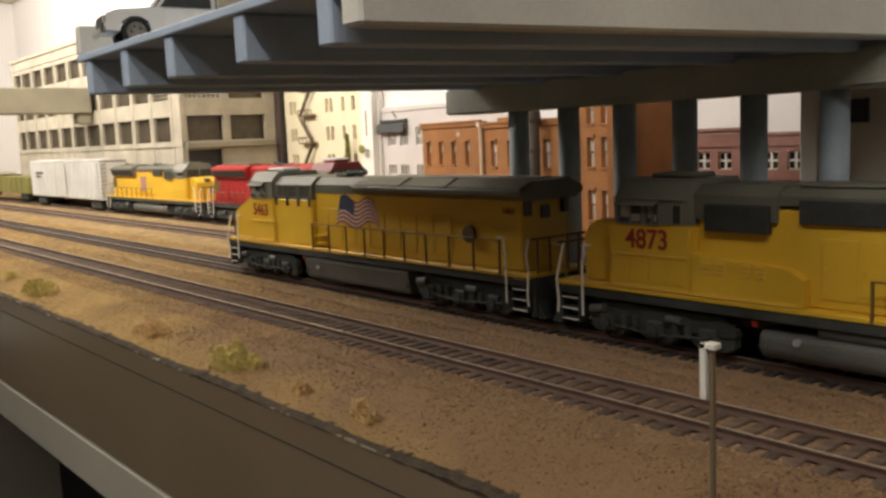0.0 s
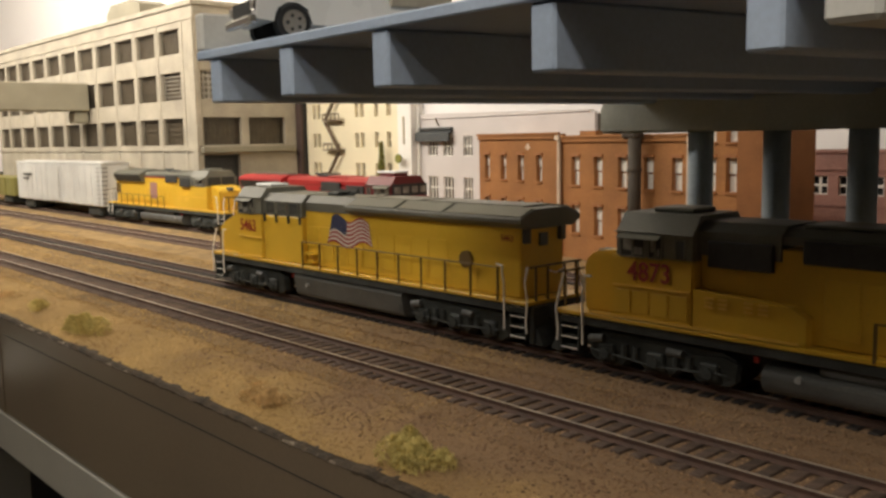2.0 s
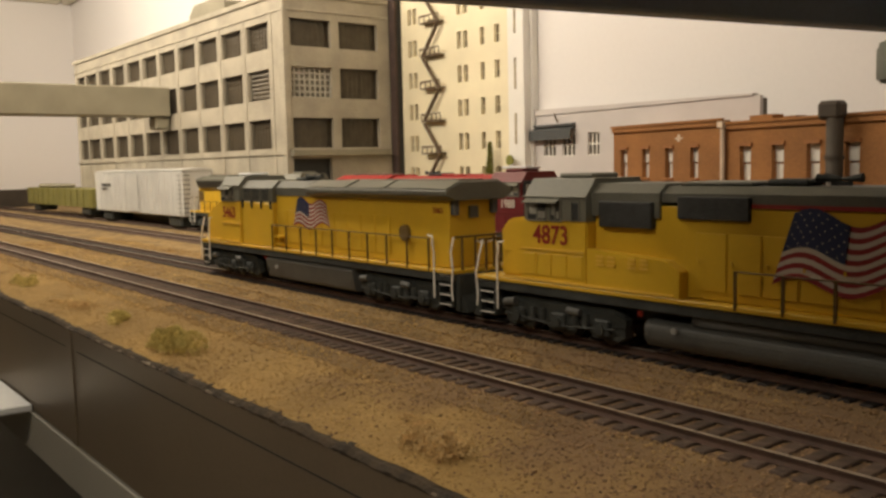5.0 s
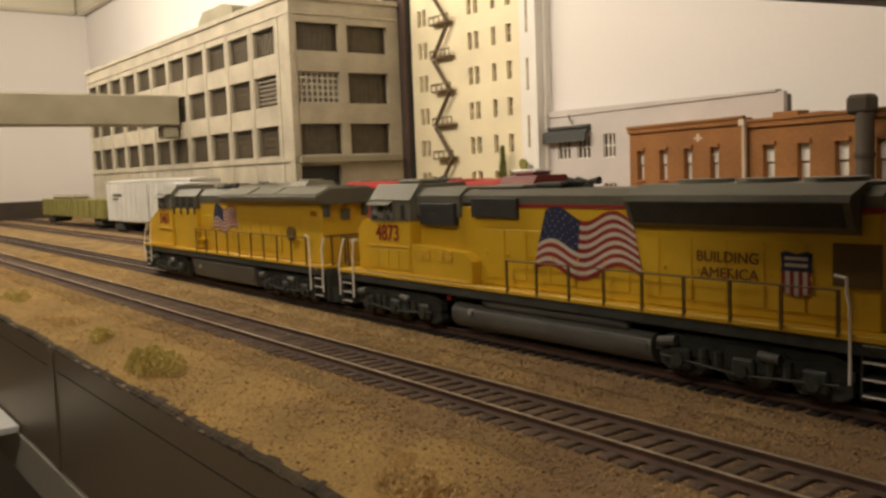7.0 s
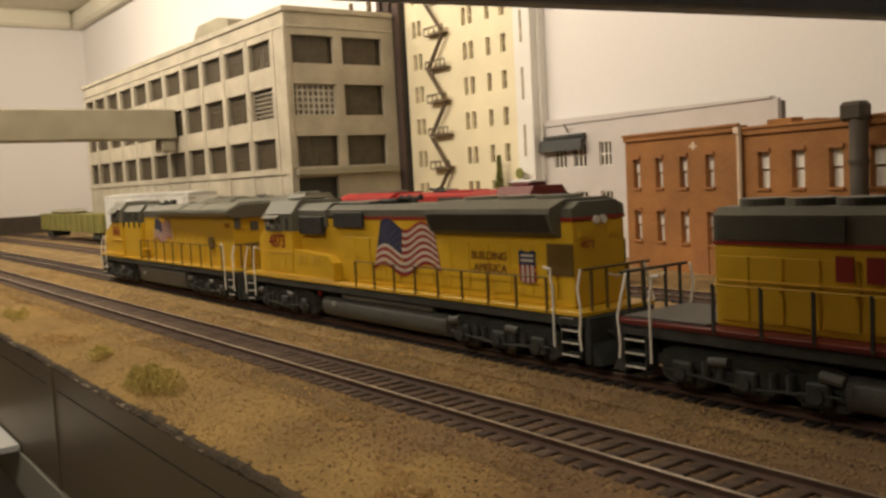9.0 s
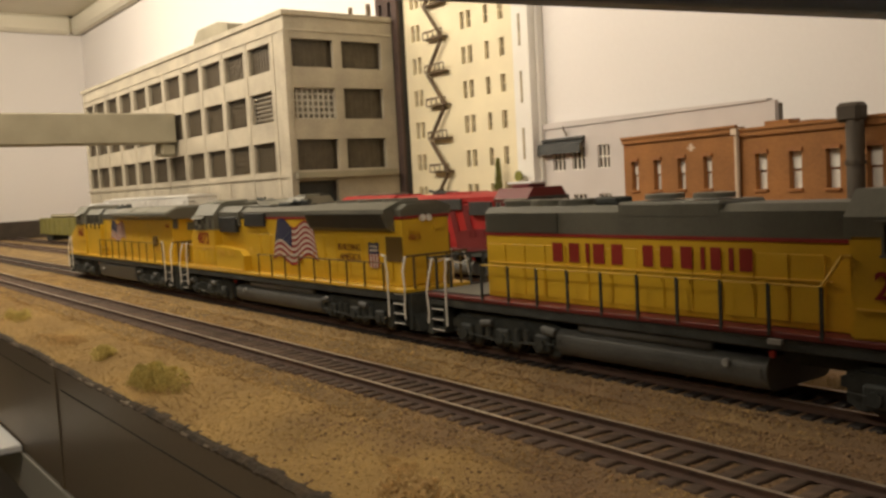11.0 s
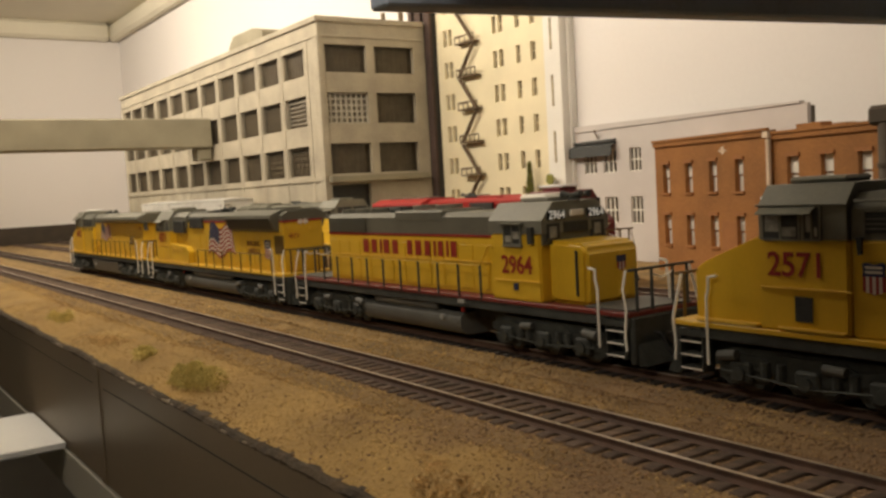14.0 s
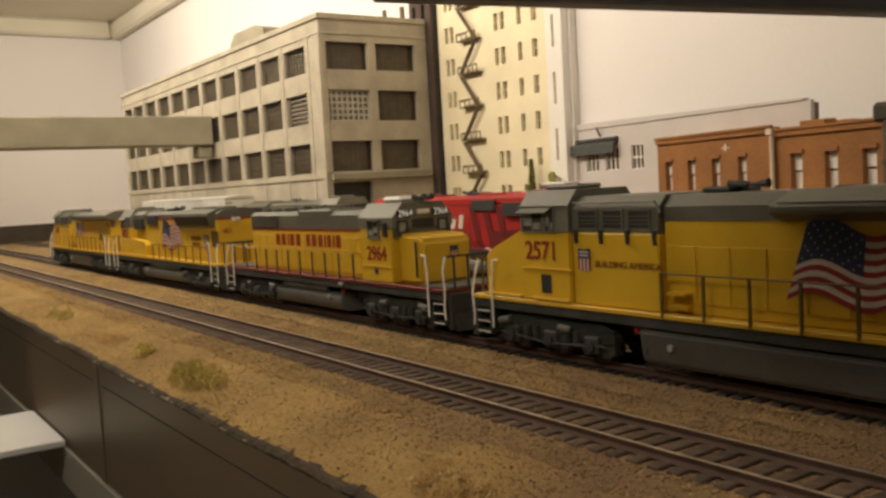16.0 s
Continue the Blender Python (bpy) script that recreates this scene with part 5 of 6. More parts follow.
    lettering(number, 0.0090, M["red"], e, (0.0845, near * 0.0166, 0.0370), rt, 0.95, "road_number", "red road number " + number)
    if near > 0:
        lettering(number, 0.0036, M["red"], e, (-0.1110, near * (body_y + 0.0002), 0.0432), rt, 0.95, "road_number", "small red road number " + number)
    return e, wheels


def emd_engine(name, at, rz, near, number, paint, label, hl=0.1258):
    """A wide-cab engine with flared radiators at the rear and a starry flag decal on its hood."""
    e = thing(name, at, rz, label=label, category="locomotive", group="engines of the moving train")
    wheels = []
    Y, G = paint
    by = 0.0122
    underframe(e, hl, paint, (-0.052, 0.044), wheels, [0.010 - 0.0150 * k for k in range(9)], Y, 0.0298)
    nose = bmesh.new()
    prism(nose, [(0.0990, 0.0196), (0.1165, 0.0196), (0.1165, 0.0375), (0.1120, 0.0415), (0.0990, 0.0430)], -0.0120, 0.0120, "y")
    bmesh.ops.bevel(nose, geom=nose.edges[:], offset=0.0010, segments=2, affect="EDGES")
    part("nose", nose, Y, e)
    part("nose_door", boxes((0.1163, 0.1170, -0.0085, -0.0030, 0.0210, 0.0360)), Y, e)
    part("headlight_box", boxes((0.1120, 0.1172, -0.0028, 0.0028, 0.0380, 0.0412), bevel=0.0005), G, e)
    cab = bmesh.new()
    prism(cab, [(0.0680, 0.0196), (0.1010, 0.0196), (0.1010, 0.0418), (0.0680, 0.0418)], -0.0165, 0.0165, "y")
    bmesh.ops.bevel(cab, geom=cab.edges[:], offset=0.0006, segments=2, affect="EDGES")
    part("cab", cab, Y, e)
    top = bmesh.new()
    prism(top, [(-0.0163, 0.0419), (-0.0163, 0.0502), (-0.0115, 0.0565), (0.0115, 0.0565), (0.0163, 0.0502), (0.0163, 0.0419)], 0.0685, 0.0985, "x")
    part("cab_roof", top, M["cab_grey"], e, "light grey sloped cab roof")
    part("windscreen", boxes((0.0986, 0.0994, -0.0135, -0.0010, 0.0432, 0.0505), (0.0986, 0.0994, 0.0010, 0.0135, 0.0432, 0.0505)), M["grille"], e)
    sym(lambda s: part("sun_visor", visor(s, 0.0800, 0.0968, 0.0163, 0.0500, 0.0484), M["cab_grey"], e, "light grey slanted sun visor"))
    sym(lambda s: part("eave", boxes((0.0684, 0.0990, *sorted((s * 0.0162, s * 0.0171)), 0.0499, 0.0504), bevel=0.0001), M["cab_grey"], e))
    part("aircon_unit", boxes((0.0740, 0.0900, -0.0070, 0.0070, 0.0566, 0.0582), bevel=0.0005), M["cab_grey"], e)
    cab_windows(e, [(0.0870, 0.0962), (0.0802, 0.0850)], 0.0421, 0.0497, 0.0164)
    for s in (-1, 1):
        w = part("mirror_window", boxes((0.0715, 0.0745, *sorted((s * 0.0162, s * 0.0167)), 0.0425, 0.0482), bevel=0.0002), M["grille"], e)
        part("window_frame", boxes((0.0709, 0.0714, *sorted((s * 0.0162, s * 0.0169)), 0.0420, 0.0487), (0.0746, 0.0751, *sorted((s * 0.0162, s * 0.0169)), 0.0420, 0.0487)), M["cab_grey"], w)
    # apron and cabinets behind the cab
    for s in (-1, 1):
        bm = bmesh.new()
        prism(bm, [(0.0300, 0.0197), (0.0679, 0.0197), (0.0679, 0.0330), (0.0350, 0.0310), (0.0300, 0.0280)], *sorted((s * 0.0124, s * 0.0165)), "y")
        part("apron", bm, Y, e)
        for k in range(4):
            x = 0.0420 + 0.0048 * k + (0.004 if k > 1 else 0)
            for j in range(3):
                part("vent_slot", boxes((x, x + 0.0032, *sorted((s * 0.0165, s * 0.0169)), 0.0275 + 0.0014 * j, 0.0282 + 0.0014 * j)), M["yellow_light"], e)
        part("ledge", boxes((0.0320, 0.1100, *sorted((s * 0.0164, s * 0.0172)), 0.0200, 0.0206), (0.0690, 0.1000, *sorted((s * 0.0165, s * 0.0170)), 0.0312, 0.0317)), M["yellow_light"], e)
        for k in range(4):
            part("locker_door", boxes((0.0700 + 0.0075 * k, 0.0765 + 0.0075 * k, *sorted((s * 0.0164, s * 0.0168)), 0.0222, 0.0300), bevel=0.0001), Y, e)
        part("intake_grille", boxes((0.0420, 0.0640, *sorted((s * 0.0124, s * 0.0150)), 0.0405, 0.0490), bevel=0.0003), M["grille"], e)
        part("intake_grille", boxes((0.0080, 0.0330, *sorted((s * 0.0123, s * 0.0138)), 0.0440, 0.0510), bevel=0.0003), M["grille"], e)
    part("hood", boxes((-0.1180, 0.0679, -by, by, 0.0197, 0.0478), bevel=0.0004), Y, e)
    part("stripe", boxes((-0.1182, 0.0330, -by - 0.0002, by + 0.0002, 0.0478, 0.0490)), M["red"], e, "thin red stripe below the grey roof")
    part("hood_top", prism(bmesh.new(), [(-by, 0.0490), (-by, 0.0518), (-0.0085, 0.0540), (0.0085, 0.0540), (by, 0.0518), (by, 0.0490)], -0.1180, 0.0400, "x"), G, e)
    part("hood_front_top", prism(bmesh.new(), [(-by - 0.0012, 0.0440), (-by - 0.0012, 0.0518), (-0.0095, 0.0548), (0.0095, 0.0548), (by + 0.0012, 0.0518), (by + 0.0012, 0.0440)], 0.0400, 0.0684, "x"), G, e)
    # flared radiators
    rad = bmesh.new()
    prism(rad, [(-by, 0.0425), (-0.0150, 0.0440), (-0.0176, 0.0505), (-0.0172, 0.0522), (-0.0100, 0.0550), (0.0100, 0.0550), (0.0172, 0.0522), (0.0176, 0.0505), (0.0150, 0.0440), (by, 0.0425)], -0.1130, -0.0440, "x")
    part("radiator_housing", rad, G, e, "flared dark radiator housing")
    for k in range(3):
        x = -0.1000 + 0.0200 * k
        part("fan", rods([(x, 0, 0.0548), (x, 0, 0.0562)], 0.0080, 22), M["cab_grey"], e)
    for s in (-1, 1):
        q = bmesh.new()
        prism(q, [(s * 0.0153, 0.0442), (s * 0.0178, 0.0502), (s * 0.0180, 0.0502), (s * 0.0155, 0.0442)], -0.1110, -0.0460, "x")
        part("radiator_grille", q, M["grille"], e)
        part("rear_door", boxes((-0.1180, -0.1060, *sorted((s * by, s * (by + 0.0004))), 0.0300, 0.0405)), M["handrail"], e, "brown shaded rear door")
        part("number_board", boxes((-0.1186, -0.1180, *sorted((s * 0.0040, s * 0.0095)), 0.0425, 0.0450)), Y, e)
        part("rear_lamp", rods([(-0.1178, s * 0.0016, 0.0478), (-0.1190, s * 0.0016, 0.0478)], 0.0014, 12), M["pane_white"], e)
    doors(e, [(-0.0115 * k + 0.0160, -0.0115 * k + 0.0270) for k in range(12)], 0.0225, 0.0400, by, Y)
    part("exhaust", boxes((-0.005, 0.008, -0.005, 0.005, 0.0541, 0.0560), bevel=0.0006), M["under"], e)
    part("dynamic_brake", boxes((0.010, 0.036, -0.0085, 0.0085, 0.0541, 0.0553), bevel=0.0005), G, e)
    horn(e, -0.012, 0.0541)
    rt = (90, 0, 180) if near > 0 else (90, 0, 0)
    lettering(number, 0.0092, M["red"], e, (0.0850, near * 0.0167, 0.0365), rt, 0.95, "road_number", "red road number " + number)
    lettering(number, 0.0034, M["red"], e, (-0.1190, 0.0065, 0.0400), (90, 0, -90), 0.95, "road_number", "small red road number " + number)
    return e, wheels, by


def sd40_engine(at, near, number):
    e = thing("diesel_locomotive", at, 0, label="yellow and grey diesel locomotive with low short nose and red sill", category="locomotive", group="engines of the moving train")
    hl = 0.1205
    wheels = []
    Y, G = M["yellow"], M["engine_grey"]
    by = 0.0108
    underframe(e, hl, (Y, G), (-0.050, 0.028), wheels, [-0.086 + 0.0145 * k for k in range(10)], M["red_sill"], 0.0318, "under")
    for s in (-1, 1):
        part("handrail_end", rods([(0.0445, s * 0.0171, 0.0318), (0.0500, s * 0.0168, 0.0395), (0.0520, s * 0.0165, 0.0395)], 0.00042, 6), Y, e)
    part("hood", boxes((-0.0898, 0.0510, -by, by, 0.0197, 0.0420), bevel=0.0004), Y, e)
    part("hood_stripe", boxes((-0.0900, 0.0510, -by - 0.0002, by + 0.0002, 0.0420, 0.0430)), M["red"], e, "thin red stripe below the grey roof")
    part("hood_top", prism(bmesh.new(), [(-by, 0.0430), (-by, 0.0500), (-0.0085, 0.0520), (0.0085, 0.0520), (by, 0.0500), (by, 0.0430)], -0.0898, 0.0510, "x"), G, e)
    louvre(e, -0.0888, -0.0520, 0.0435, 0.0500, by, 9, M["engine_grey"])
    part("rear_headlight", rods([(-0.0900, 0, 0.047), (-0.0910, 0, 0.047)], 0.0018, 12), M["pane_white"], e)
    for x in (-0.081, -0.067, -0.053):
        part("fan", rods([(x, 0, 0.0518), (x, 0, 0.0540)], 0.0066, 22), G, e)
    part("dynamic_brake", boxes((-0.0260, 0.0120, -0.0109, 0.0109, 0.0480, 0.0530), bevel=0.0008), G, e)
    for x in (-0.016, 0.002):
        part("fan", rods([(x, 0, 0.0535), (x, 0, 0.0550)], 0.0060, 22), M["cab_grey"], e)
    part("exhaust", boxes((-0.042, -0.032, -0.004, 0.004, 0.0520, 0.0545), bevel=0.0006), M["under"], e)
    doors(e, [(-0.0885 + 0.0101 * k, -0.0788 + 0.0101 * k) for k in range(13)], 0.0215, 0.0390, by, Y)
    # cab
    cab = bmesh.new()
    prism(cab, [(0.0510, 0.0196), (0.0790, 0.0196), (0.0790, 0.0440), (0.0510, 0.0440)], -0.0163, 0.0163, "y")
    bmesh.ops.bevel(cab, geom=cab.edges[:], offset=0.0006, segments=2, affect="EDGES")
    part("cab", cab, Y, e)
    top = bmesh.new()
    prism(top, [(-0.0163, 0.0441), (-0.0163, 0.0488), (-0.0105, 0.0552), (0.0105, 0.0552), (0.0163, 0.0488), (0.0163, 0.0441)], 0.0500, 0.0805, "x")
    part("cab_roof", top, M["cab_grey"], e, "light grey sloped cab roof")
    part("cab_front", boxes((0.0792, 0.0800, -0.0155, 0.0155, 0.0400, 0.0487)), G, e, "dark grey cab front")
    part("windscreen", boxes((0.0801, 0.0806, -0.0140, -0.0078, 0.0412, 0.0475), (0.0801, 0.0806, 0.0078, 0.0140, 0.0412, 0.0475), (0.0801, 0.0806, -0.0060, 0.0060, 0.0440, 0.0478)), M["grille"], e)
    # Pale boxes paint the white highlight in the windscreens.
    for y in (-0.0108, 0.0108):
        part("interior_panel", boxes((0.0806, 0.0808, y - 0.0018, y + 0.0014, 0.0425, 0.0465)), M["interior"], e, "pale panel painting the light in the glass")
    for y in (-0.0095, 0.0095):
        nb = part("number_board", boxes((0.0806, 0.0812, y - 0.0042, y + 0.0042, 0.0488, 0.0520), bevel=0.0002), M["tyre"], e, "black number board")
        lettering(number, 0.0042, M["board_white"], nb, (0.0813, y, 0.0504), (90, 0, 90), 0.9, "road_number", "white road number " + number)
    part("antenna_dome", boxes((0.0570, 0.0730, -0.0068, 0.0068, 0.0553, 0.0580), bevel=0.0012), M["pane_white"], e, "cream air conditioner on the cab roof")
    horn(e, 0.0800, 0.0553)
    cab_windows(e, [(0.0600, 0.0690)], 0.0405, 0.0470, 0.0165)
    sym(lambda s: part("sun_visor", boxes((0.0580, 0.0710, *sorted((s * 0.0163, s * 0.0182)), 0.0476, 0.0480)), M["cab_grey"], e))
    for s in (-1, 1):
        part("mirror", boxes((0.0740, 0.0765, *sorted((s * 0.0164, s * 0.0178)), 0.0405, 0.0465)), M["grille"], e)
        part("nose_grab", rods([(0.0945, s * 0.0136, 0.0230), (0.0945, s * 0.0136, 0.0385)], 0.0005, 6), M["under"], e)
        part("sill_lamp", boxes((0.030, 0.034, *sorted((s * 0.0170, s * 0.0182)), 0.0165, 0.0178)), M["silver"], e)
    # nose
    nose = bmesh.new()
    prism(nose, [(0.0792, 0.0197), (0.0985, 0.0197), (0.0985, 0.0385), (0.0960, 0.0408), (0.0792, 0.0416)], -0.0128, 0.0128, "y")
    bmesh.ops.bevel(nose, geom=nose.edges[:], offset=0.0014, segments=3, affect="EDGES")
    part("nose", nose, Y, e)
    part("nose_door", boxes((0.0983, 0.0988, 0.0020, 0.0080, 0.0215, 0.0370)), Y, e)
    part("headlight", boxes((0.0808, 0.0818, -0.0032, 0.0032, 0.0497, 0.0520), bevel=0.0003), M["pane_white"], e)
    # emblem on the nose front
    f = thing("shield_emblem", (0.0987, 0.0035, 0.0330), 90, label="red white and blue shield emblem")
    f.parent = e
    f.matrix_basis = f.matrix_basis @ Matrix.Diagonal((0.78, 1, 0.78, 1))
    part("blue_field", boxes((-0.0028, 0.0028, -0.0002, 0.0001, 0.0005, 0.0035)), M["flag_blue"], f)
    for k in range(5):
        part("stripe", boxes((-0.0026 + 0.00104 * k, -0.0026 + 0.00104 * (k + 1), -0.0002, 0.0001, -0.0035 + 0.0006 * abs(k - 2), 0.00045)), M["flag_red"] if k % 2 == 0 else M["flag_white"], f)
    part("porch", boxes((0.0990, hl - 0.001, -0.0150, 0.0150, 0.0197, 0.0203)), M["tank"], e)
    part("porch", boxes((-hl + 0.001, -0.0902, -0.0150, 0.0150, 0.0197, 0.0203)), M["tank"], e)
    lettering(number, 0.0092, M["red"], e, (0.0660, near * 0.0165, 0.0325), (90, 0, 0), 0.95, "road_number", "red road number " + number)
    # company name shown as plain red bars, one for each character
    x, k = -0.0545, 0.00146
    y0, y1 = -(by + 0.00065), -(by + 0.0004)
    for w in (4.4, 4.2, 1.4, 4.4, 4.2, 0, 3.6, 4.2, 3.8, 1.4, 3.2, 1.4, 3.8):
        if w:
            part("name_bar", boxes((x, x + 0.72 * w * k, y0, y1, 0.0338, 0.0401)), M["red"], e, "plain red name bar")
        x += (w or 2.6) * k + 0.0013
    for s in (-1, 1):
        part("cab_ledge", boxes((0.0530, 0.0788, *sorted((s * 0.0163, s * 0.0168)), 0.0268, 0.0272)), M["yellow_light"], e)
        part("hood_ledge", boxes((-0.0880, 0.0440, *sorted((s * by, s * (by + 0.0008))), 0.0322, 0.0326)), M["yellow_light"], e)
        part("window_sill", boxes((0.0590, 0.0700, *sorted((s * 0.0163, s * 0.0172)), 0.0394, 0.0400)), M["cab_grey"], e)
    part("small_mark", boxes((0.0640, 0.0665, -0.0167, -0.0163, 0.0235, 0.0260)), M["flag_blue"], e, "small blue square mark")
    return e, wheels


# Lighter copy of the engine yellow, for ledges and vent slots.
M["yellow_light"] = material("engine_yellow_lighter", (0.85, 0.55, 0.08), 0.4, vary=0.05)
M["slogan"] = material("lettering_dark_brown", (0.16, 0.045, 0.02), 0.5, vary=0.05)
M["red_sill"] = material("sill_red_stripe", (0.17, 0.02, 0.014), 0.5, vary=0.1)
PAINT = (M["yellow"], M["engine_grey"])
TY = TRACK_Y[1]
ENGINES = []
e1, w1 = ge_engine("diesel_locomotive", (0, TY, 0), 180, 1, "5463", PAINT, "yellow and grey diesel locomotive with winged radiator roof and small flag")
flag(e1, 1, 0.0130, 0.0300, 0.0370, 0.0165, 0.0132)
shield(e1, 1, -0.0170, 0.0415, 0.0032, 0.0130)
e2, w2, by2 = emd_engine("diesel_locomotive", (0, TY, 0), 180, 1, "4873", PAINT, "yellow and grey diesel locomotive with large waving flag on its hood")
flag(e2, 1, 0.0010, 0.0240, 0.0480, 0.0235, by2 + 0.0006)
shield(e2, 1, -0.0965, 0.0320, 0.0088, by2 + 0.0005)
lettering("BUILDING", 0.0042, M["slogan"], e2, (-0.0760, by2 + 0.0006, 0.0352), (90, 0, 180), 1.05, "lettering", "dark red word building")
lettering("AMERICA", 0.0042, M["slogan"], e2, (-0.0765, by2 + 0.0006, 0.0308), (90, 0, 180), 1.05, "lettering", "dark red word america")
e3, w3 = sd40_engine((0, TY, 0), -1, "2964")
e4, w4 = ge_engine("diesel_locomotive", (0, TY, 0), 180, 1, "2571", PAINT, "yellow and grey diesel locomotive with slogan and flag on its side", variant=1)
flag(e4, 1, -0.0100, 0.0240, 0.0480, 0.0235, 0.0136)
shield(e4, 1, 0.0640, 0.0345, 0.0060, 0.0157)
lettering("BUILDING AMERICA", 0.0030, M["slogan"], e4, (0.0450, 0.0157, 0.0335), (90, 0, 180), 1.05, "lettering", "dark red words building america")


# ---- the parked train on the far siding ----
def parked():
    y = TRACK_Y[3]
    g = thing("gondola_car", (-1.545, y, 0), label="olive green parked gondola car with rusty trucks", category="rail car")
    part("body", boxes((-0.17, 0.17, -0.0165, 0.0165, 0.0135, 0.0390), bevel=0.0006), M["olive"], g)
    for k in range(12):
        part("rib", boxes((-0.168 + 0.0300 * k, -0.165 + 0.0300 * k, -0.0178, -0.0166, 0.0135, 0.0390)), M["olive"], g)
    part("load", boxes((-0.12, 0.0, -0.013, 0.013, 0.0391, 0.0450), bevel=0.003), M["concrete_dark"], g)
    for x in (-0.13, 0.13):
        part("truck", boxes((x - 0.018, x + 0.018, -0.0140, 0.0140, 0.0030, 0.0134), bevel=0.002), M["under"], g)
    b = thing("box_car", (-1.205, y, 0), label="white parked box car with ribbed side and sliding door", category="rail car")
    part("body", boxes((-0.148, 0.148, -0.0172, 0.0172, 0.0120, 0.0610), bevel=0.0010), M["boxcar"], b)
    part("roof", prism(bmesh.new(), [(-0.0174, 0.0611), (-0.0174, 0.0622), (0, 0.0640), (0.0174, 0.0622), (0.0174, 0.0611)], -0.149, 0.149, "x"), M["boxcar"], b)
    for k in range(16):
        x = -0.146 + 0.0190 * k
        part("rib", boxes((x, x + 0.0014, -0.0178, -0.0172, 0.0130, 0.0600)), M["boxcar"], b)
    part("door", boxes((-0.020, 0.016, -0.0186, -0.0179, 0.0140, 0.0590), bevel=0.0003), M["boxcar"], b)
    part("ladder", boxes(*[(0.1370, 0.1455, -0.0184, -0.0178, 0.016 + 0.005 * k, 0.0168 + 0.005 * k) for k in range(9)]), M["silver"], b)
    part("reporting_mark", boxes((-0.120, -0.085, -0.0181, -0.0178, 0.044, 0.047), (-0.120, -0.098, -0.0181, -0.0178, 0.039, 0.0415)), M["tank"], b)
    part("end_ladder", boxes(*[(0.1482, 0.1490, -0.016, -0.009, 0.016 + 0.005 * k, 0.0168 + 0.005 * k) for k in range(9)]), M["under"], b)
    for x in (-0.115, 0.115):
        part("truck", boxes((x - 0.018, x + 0.018, -0.0140, 0.0140, 0.0000, 0.0119), bevel=0.002), M["under"], b)
    e, w, by = emd_engine("parked_locomotive", (-0.906, y, 0), 0, -1, "0000", (M["yellow"], M["engine_grey"]), "yellow parked diesel locomotive with grey roof and silver trucks", 0.134)
    e["group"] = "parked train"
    for o in list(e.children_recursive):
        if o.name.startswith("road_number"):
            bpy.data.objects.remove(o)
    for s in (-1,):
        part("wing_emblem", boxes((-0.030, -0.014, -0.0130, -0.0124, 0.0265, 0.0430)), M["pinkbrick"], e, "faded pink round emblem block")
    r, w, by = emd_engine("parked_locomotive", (-0.630, y, 0), 0, -1, "0000", (M["engine_red"], M["engine_red"]), "red parked diesel locomotive with maroon cab and white star nose", 0.1265)
    r["group"] = "parked train"
    for o in list(r.children_recursive):
        if o.name.startswith("road_number"):
            bpy.data.objects.remove(o)
        elif o.name.split(".")[0] in ("nose", "cab", "cab_roof", "nose_door", "apron", "locker_door", "headlight_box", "walkway", "aircon_unit"):
            o.data.materials[0] = M["maroon"]
        elif o.name.split(".")[0] in ("ledge", "vent_slot"):
            o.data.materials[0] = M["maroon"]
    part("cab_front", boxes((0.0995, 0.1004, -0.0160, 0.0160, 0.0421, 0.0512), bevel=0.0003), M["grille"], r, "black cab front")
    # Front windows take the same pale colour for light seen in them.
    for y in (-0.0118, -0.0042, 0.0042, 0.0118):
        part("front_window", boxes((0.1004, 0.1008, y - 0.0026, y + 0.0026, 0.0445, 0.0492)), M["interior"], r)
    part("aircon_shell", boxes((0.070, 0.092, -0.0068, 0.0068, 0.0583, 0.0600), bevel=0.0006), M["shelf_white"], r)
    bm = bmesh.new()
    for k in range(3):
        prism(bm, [(0.012 + 0.014 * k, 0.0205), (0.018 + 0.014 * k, 0.0205), (0.010 + 0.014 * k, 0.0470), (0.004 + 0.014 * k, 0.0470)], -0.0129, -0.0126, "y")
    part("dark_bands", bm, M["maroon"], r, "dark maroon slanted bands")
    bm = bmesh.new()
    for k in range(4):
        prism(bm, [(-0.036 + 0.009 * k, 0.0320), (-0.031 + 0.009 * k, 0.0320), (-0.029 + 0.009 * k, 0.0385 + 0.003 * (k % 2)), (-0.034 + 0.009 * k, 0.0385 + 0.003 * (k % 2))], -0.0130, -0.0127, "y")
    part("name_block", bm, M["flag_white"], r, "plain white slanted name blocks")
    part("name_bar", boxes((0.0712, 0.0728, -0.0173, -0.0169, 0.0345, 0.0395), (0.0742, 0.0758, -0.0173, -0.0169, 0.0345, 0.0395), bevel=0.0001), M["flag_white"], r, "plain white name bars")
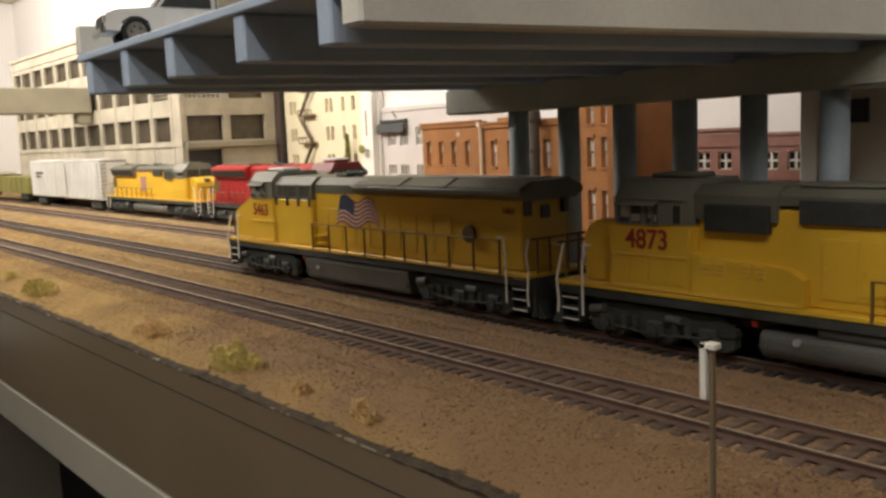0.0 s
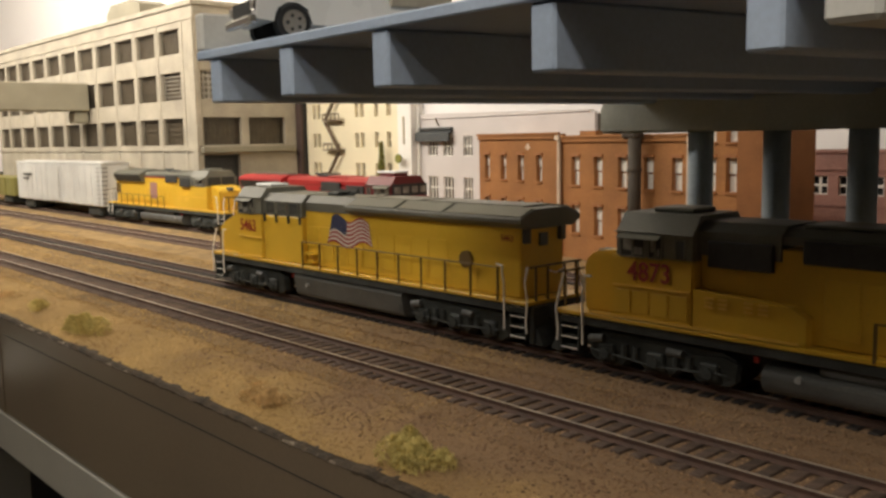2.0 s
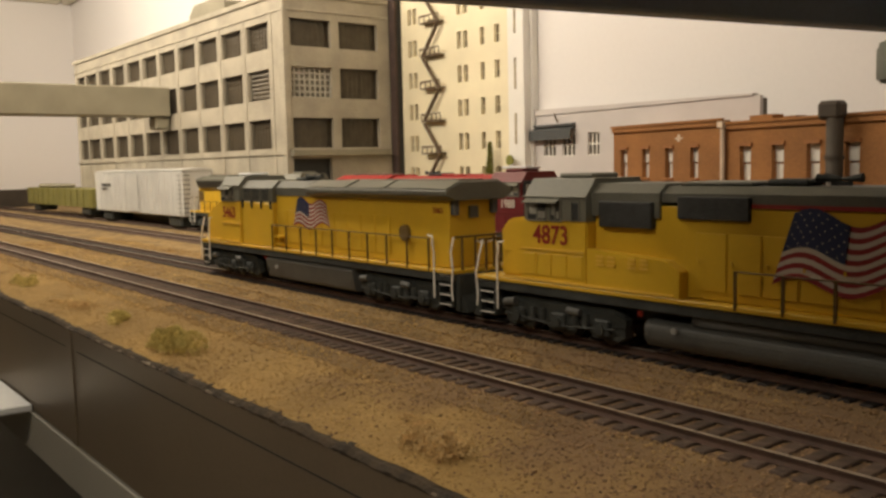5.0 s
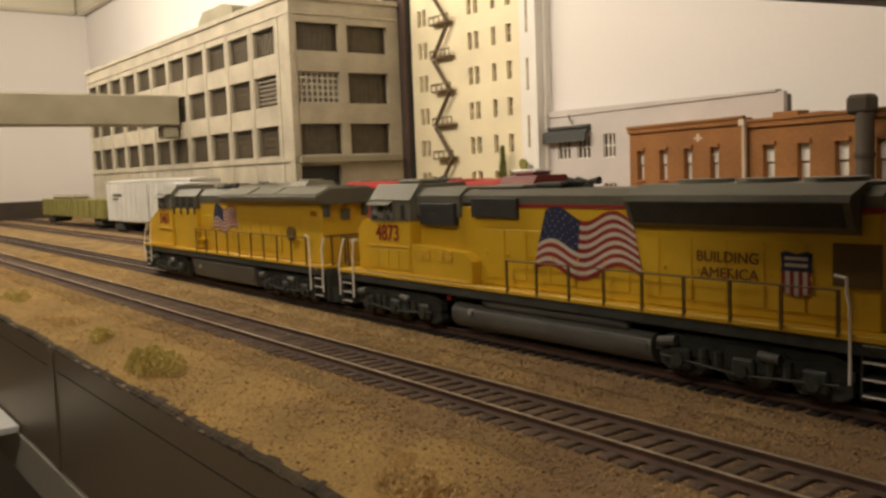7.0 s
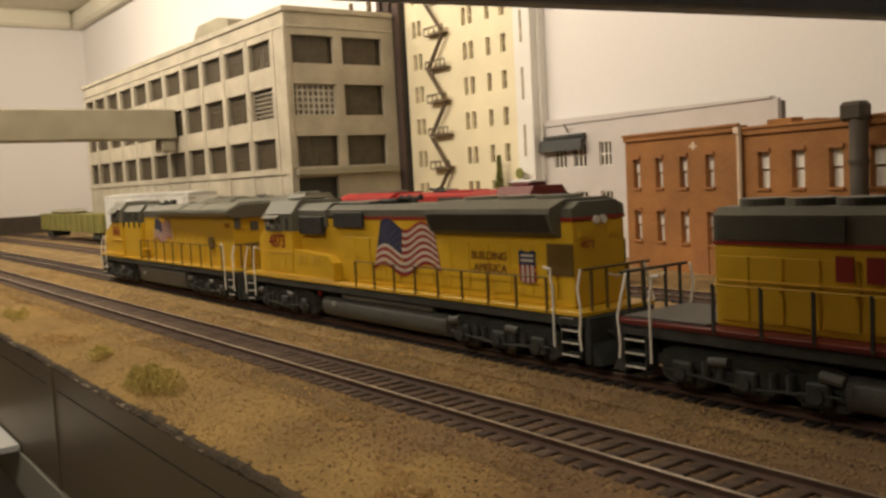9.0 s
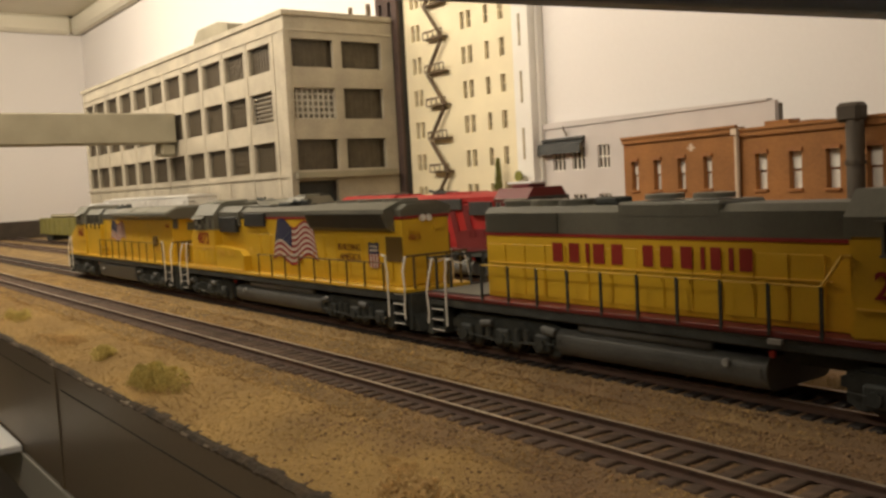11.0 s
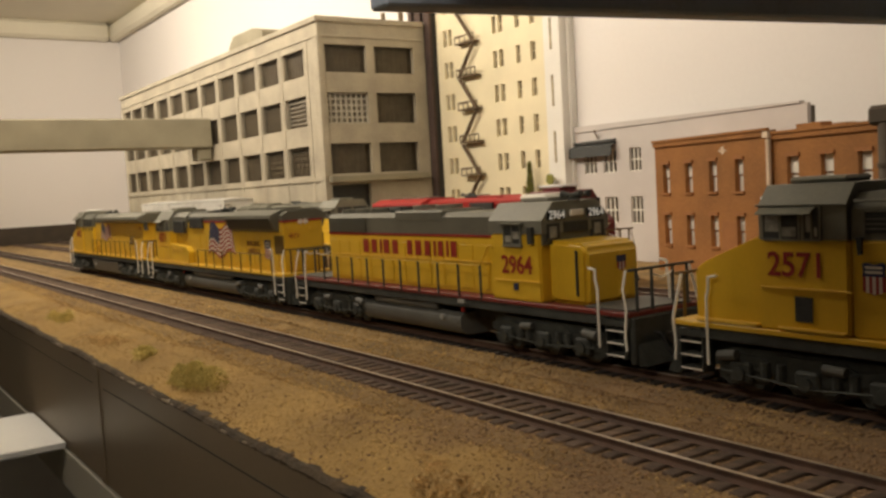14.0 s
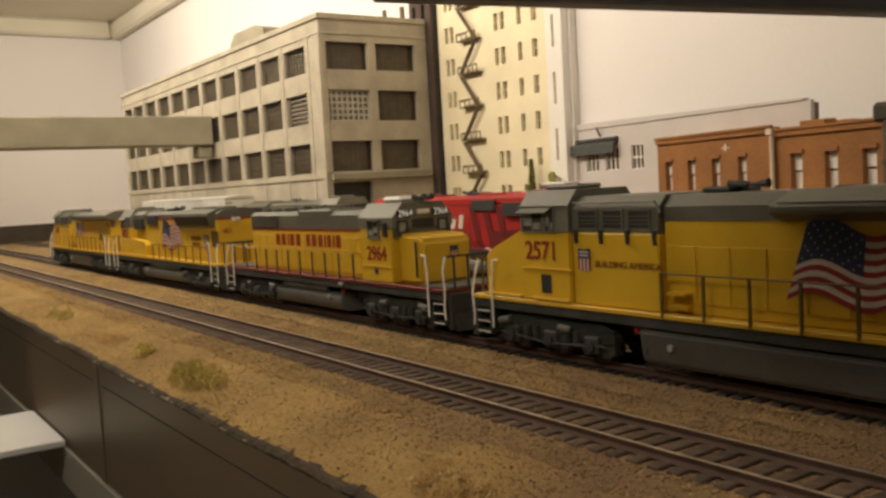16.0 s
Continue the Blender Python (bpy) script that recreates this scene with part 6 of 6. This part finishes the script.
    lettering("1988", 0.0070, M["flag_white"], r, (0.0865, -0.0170, 0.0370), (90, 0, 0), 0.95, "road_number", "white road number 1988")
    star = []
    for k in range(10):
        a, q = math.pi / 2 + k * math.pi / 5, (0.0066 if k % 2 == 0 else 0.0025)
        star.append((q * math.cos(a), 0.0345 + q * math.sin(a)))
    part("star", prism(bmesh.new(), star, 0.1171, 0.1175, "x"), M["flag_white"], r, "white star on the nose")
    part("nose_stripe", boxes((0.1171, 0.1174, -0.0110, 0.0110, 0.0215, 0.0232)), M["flag_white"], r)
    part("headlight", rods([(0.1172, -0.0016, 0.0262), (0.1178, -0.0016, 0.0262)], 0.0008, 12), M["headlight"], r, "lit warm headlight")
    part("headlight", rods([(0.1172, 0.0016, 0.0262), (0.1178, 0.0016, 0.0262)], 0.0008, 12), M["headlight"], r, "lit warm headlight")
    part("ditch_light", rods([(0.1272, -0.0100, 0.0205), (0.1280, -0.0100, 0.0205)], 0.0008, 12), M["headlight"], r, "lit warm ditch light")


parked()


# ---- the train draws away to the left ----
def motions():
    # place along the track of the leading steps of the second engine
    run = [(0.0, -0.1485), (1.5, -0.2230), (3.0, -0.2975), (4.5, -0.3690), (7.0, -0.4945), (8.5, -0.5690), (9.0, -0.5925), (11.5, -0.7150), (12.5, -0.7645), (14.0, -0.8410), (16.0, -0.9420)]
    ts = np.array([r[0] for r in run])
    xs = np.array([r[1] for r in run])
    fit = np.polyfit(ts, xs, 3)
    place = lambda t: float(np.polyval(fit, t))
    for ob, off, turn, wheels in ((e1, -0.0262 - 0.1196, 180, w1), (e2, 0.1196, 180, w2), (e3, 0.2392 + 0.0268 + 0.1143, 0, w3), (e4, 0.2392 + 0.0268 + 0.2286 + 0.0305 + 0.1196, 180, w4)):
        walk(ob, [(t, pose(place(t) + off, TY, 0, 0, 0, turn)) for t in np.linspace(0, 16, 17)])
        for w in wheels:
            x = w.location.x
            rows = []
            for t in np.linspace(0, 16, 113):
                a = math.degrees((place(0) - place(t)) / 0.0057)
                rows.append((float(t), pose(x, 0, 0.0057, 0, a if turn == 180 else -a, 0)))
            walk(w, rows)


motions()
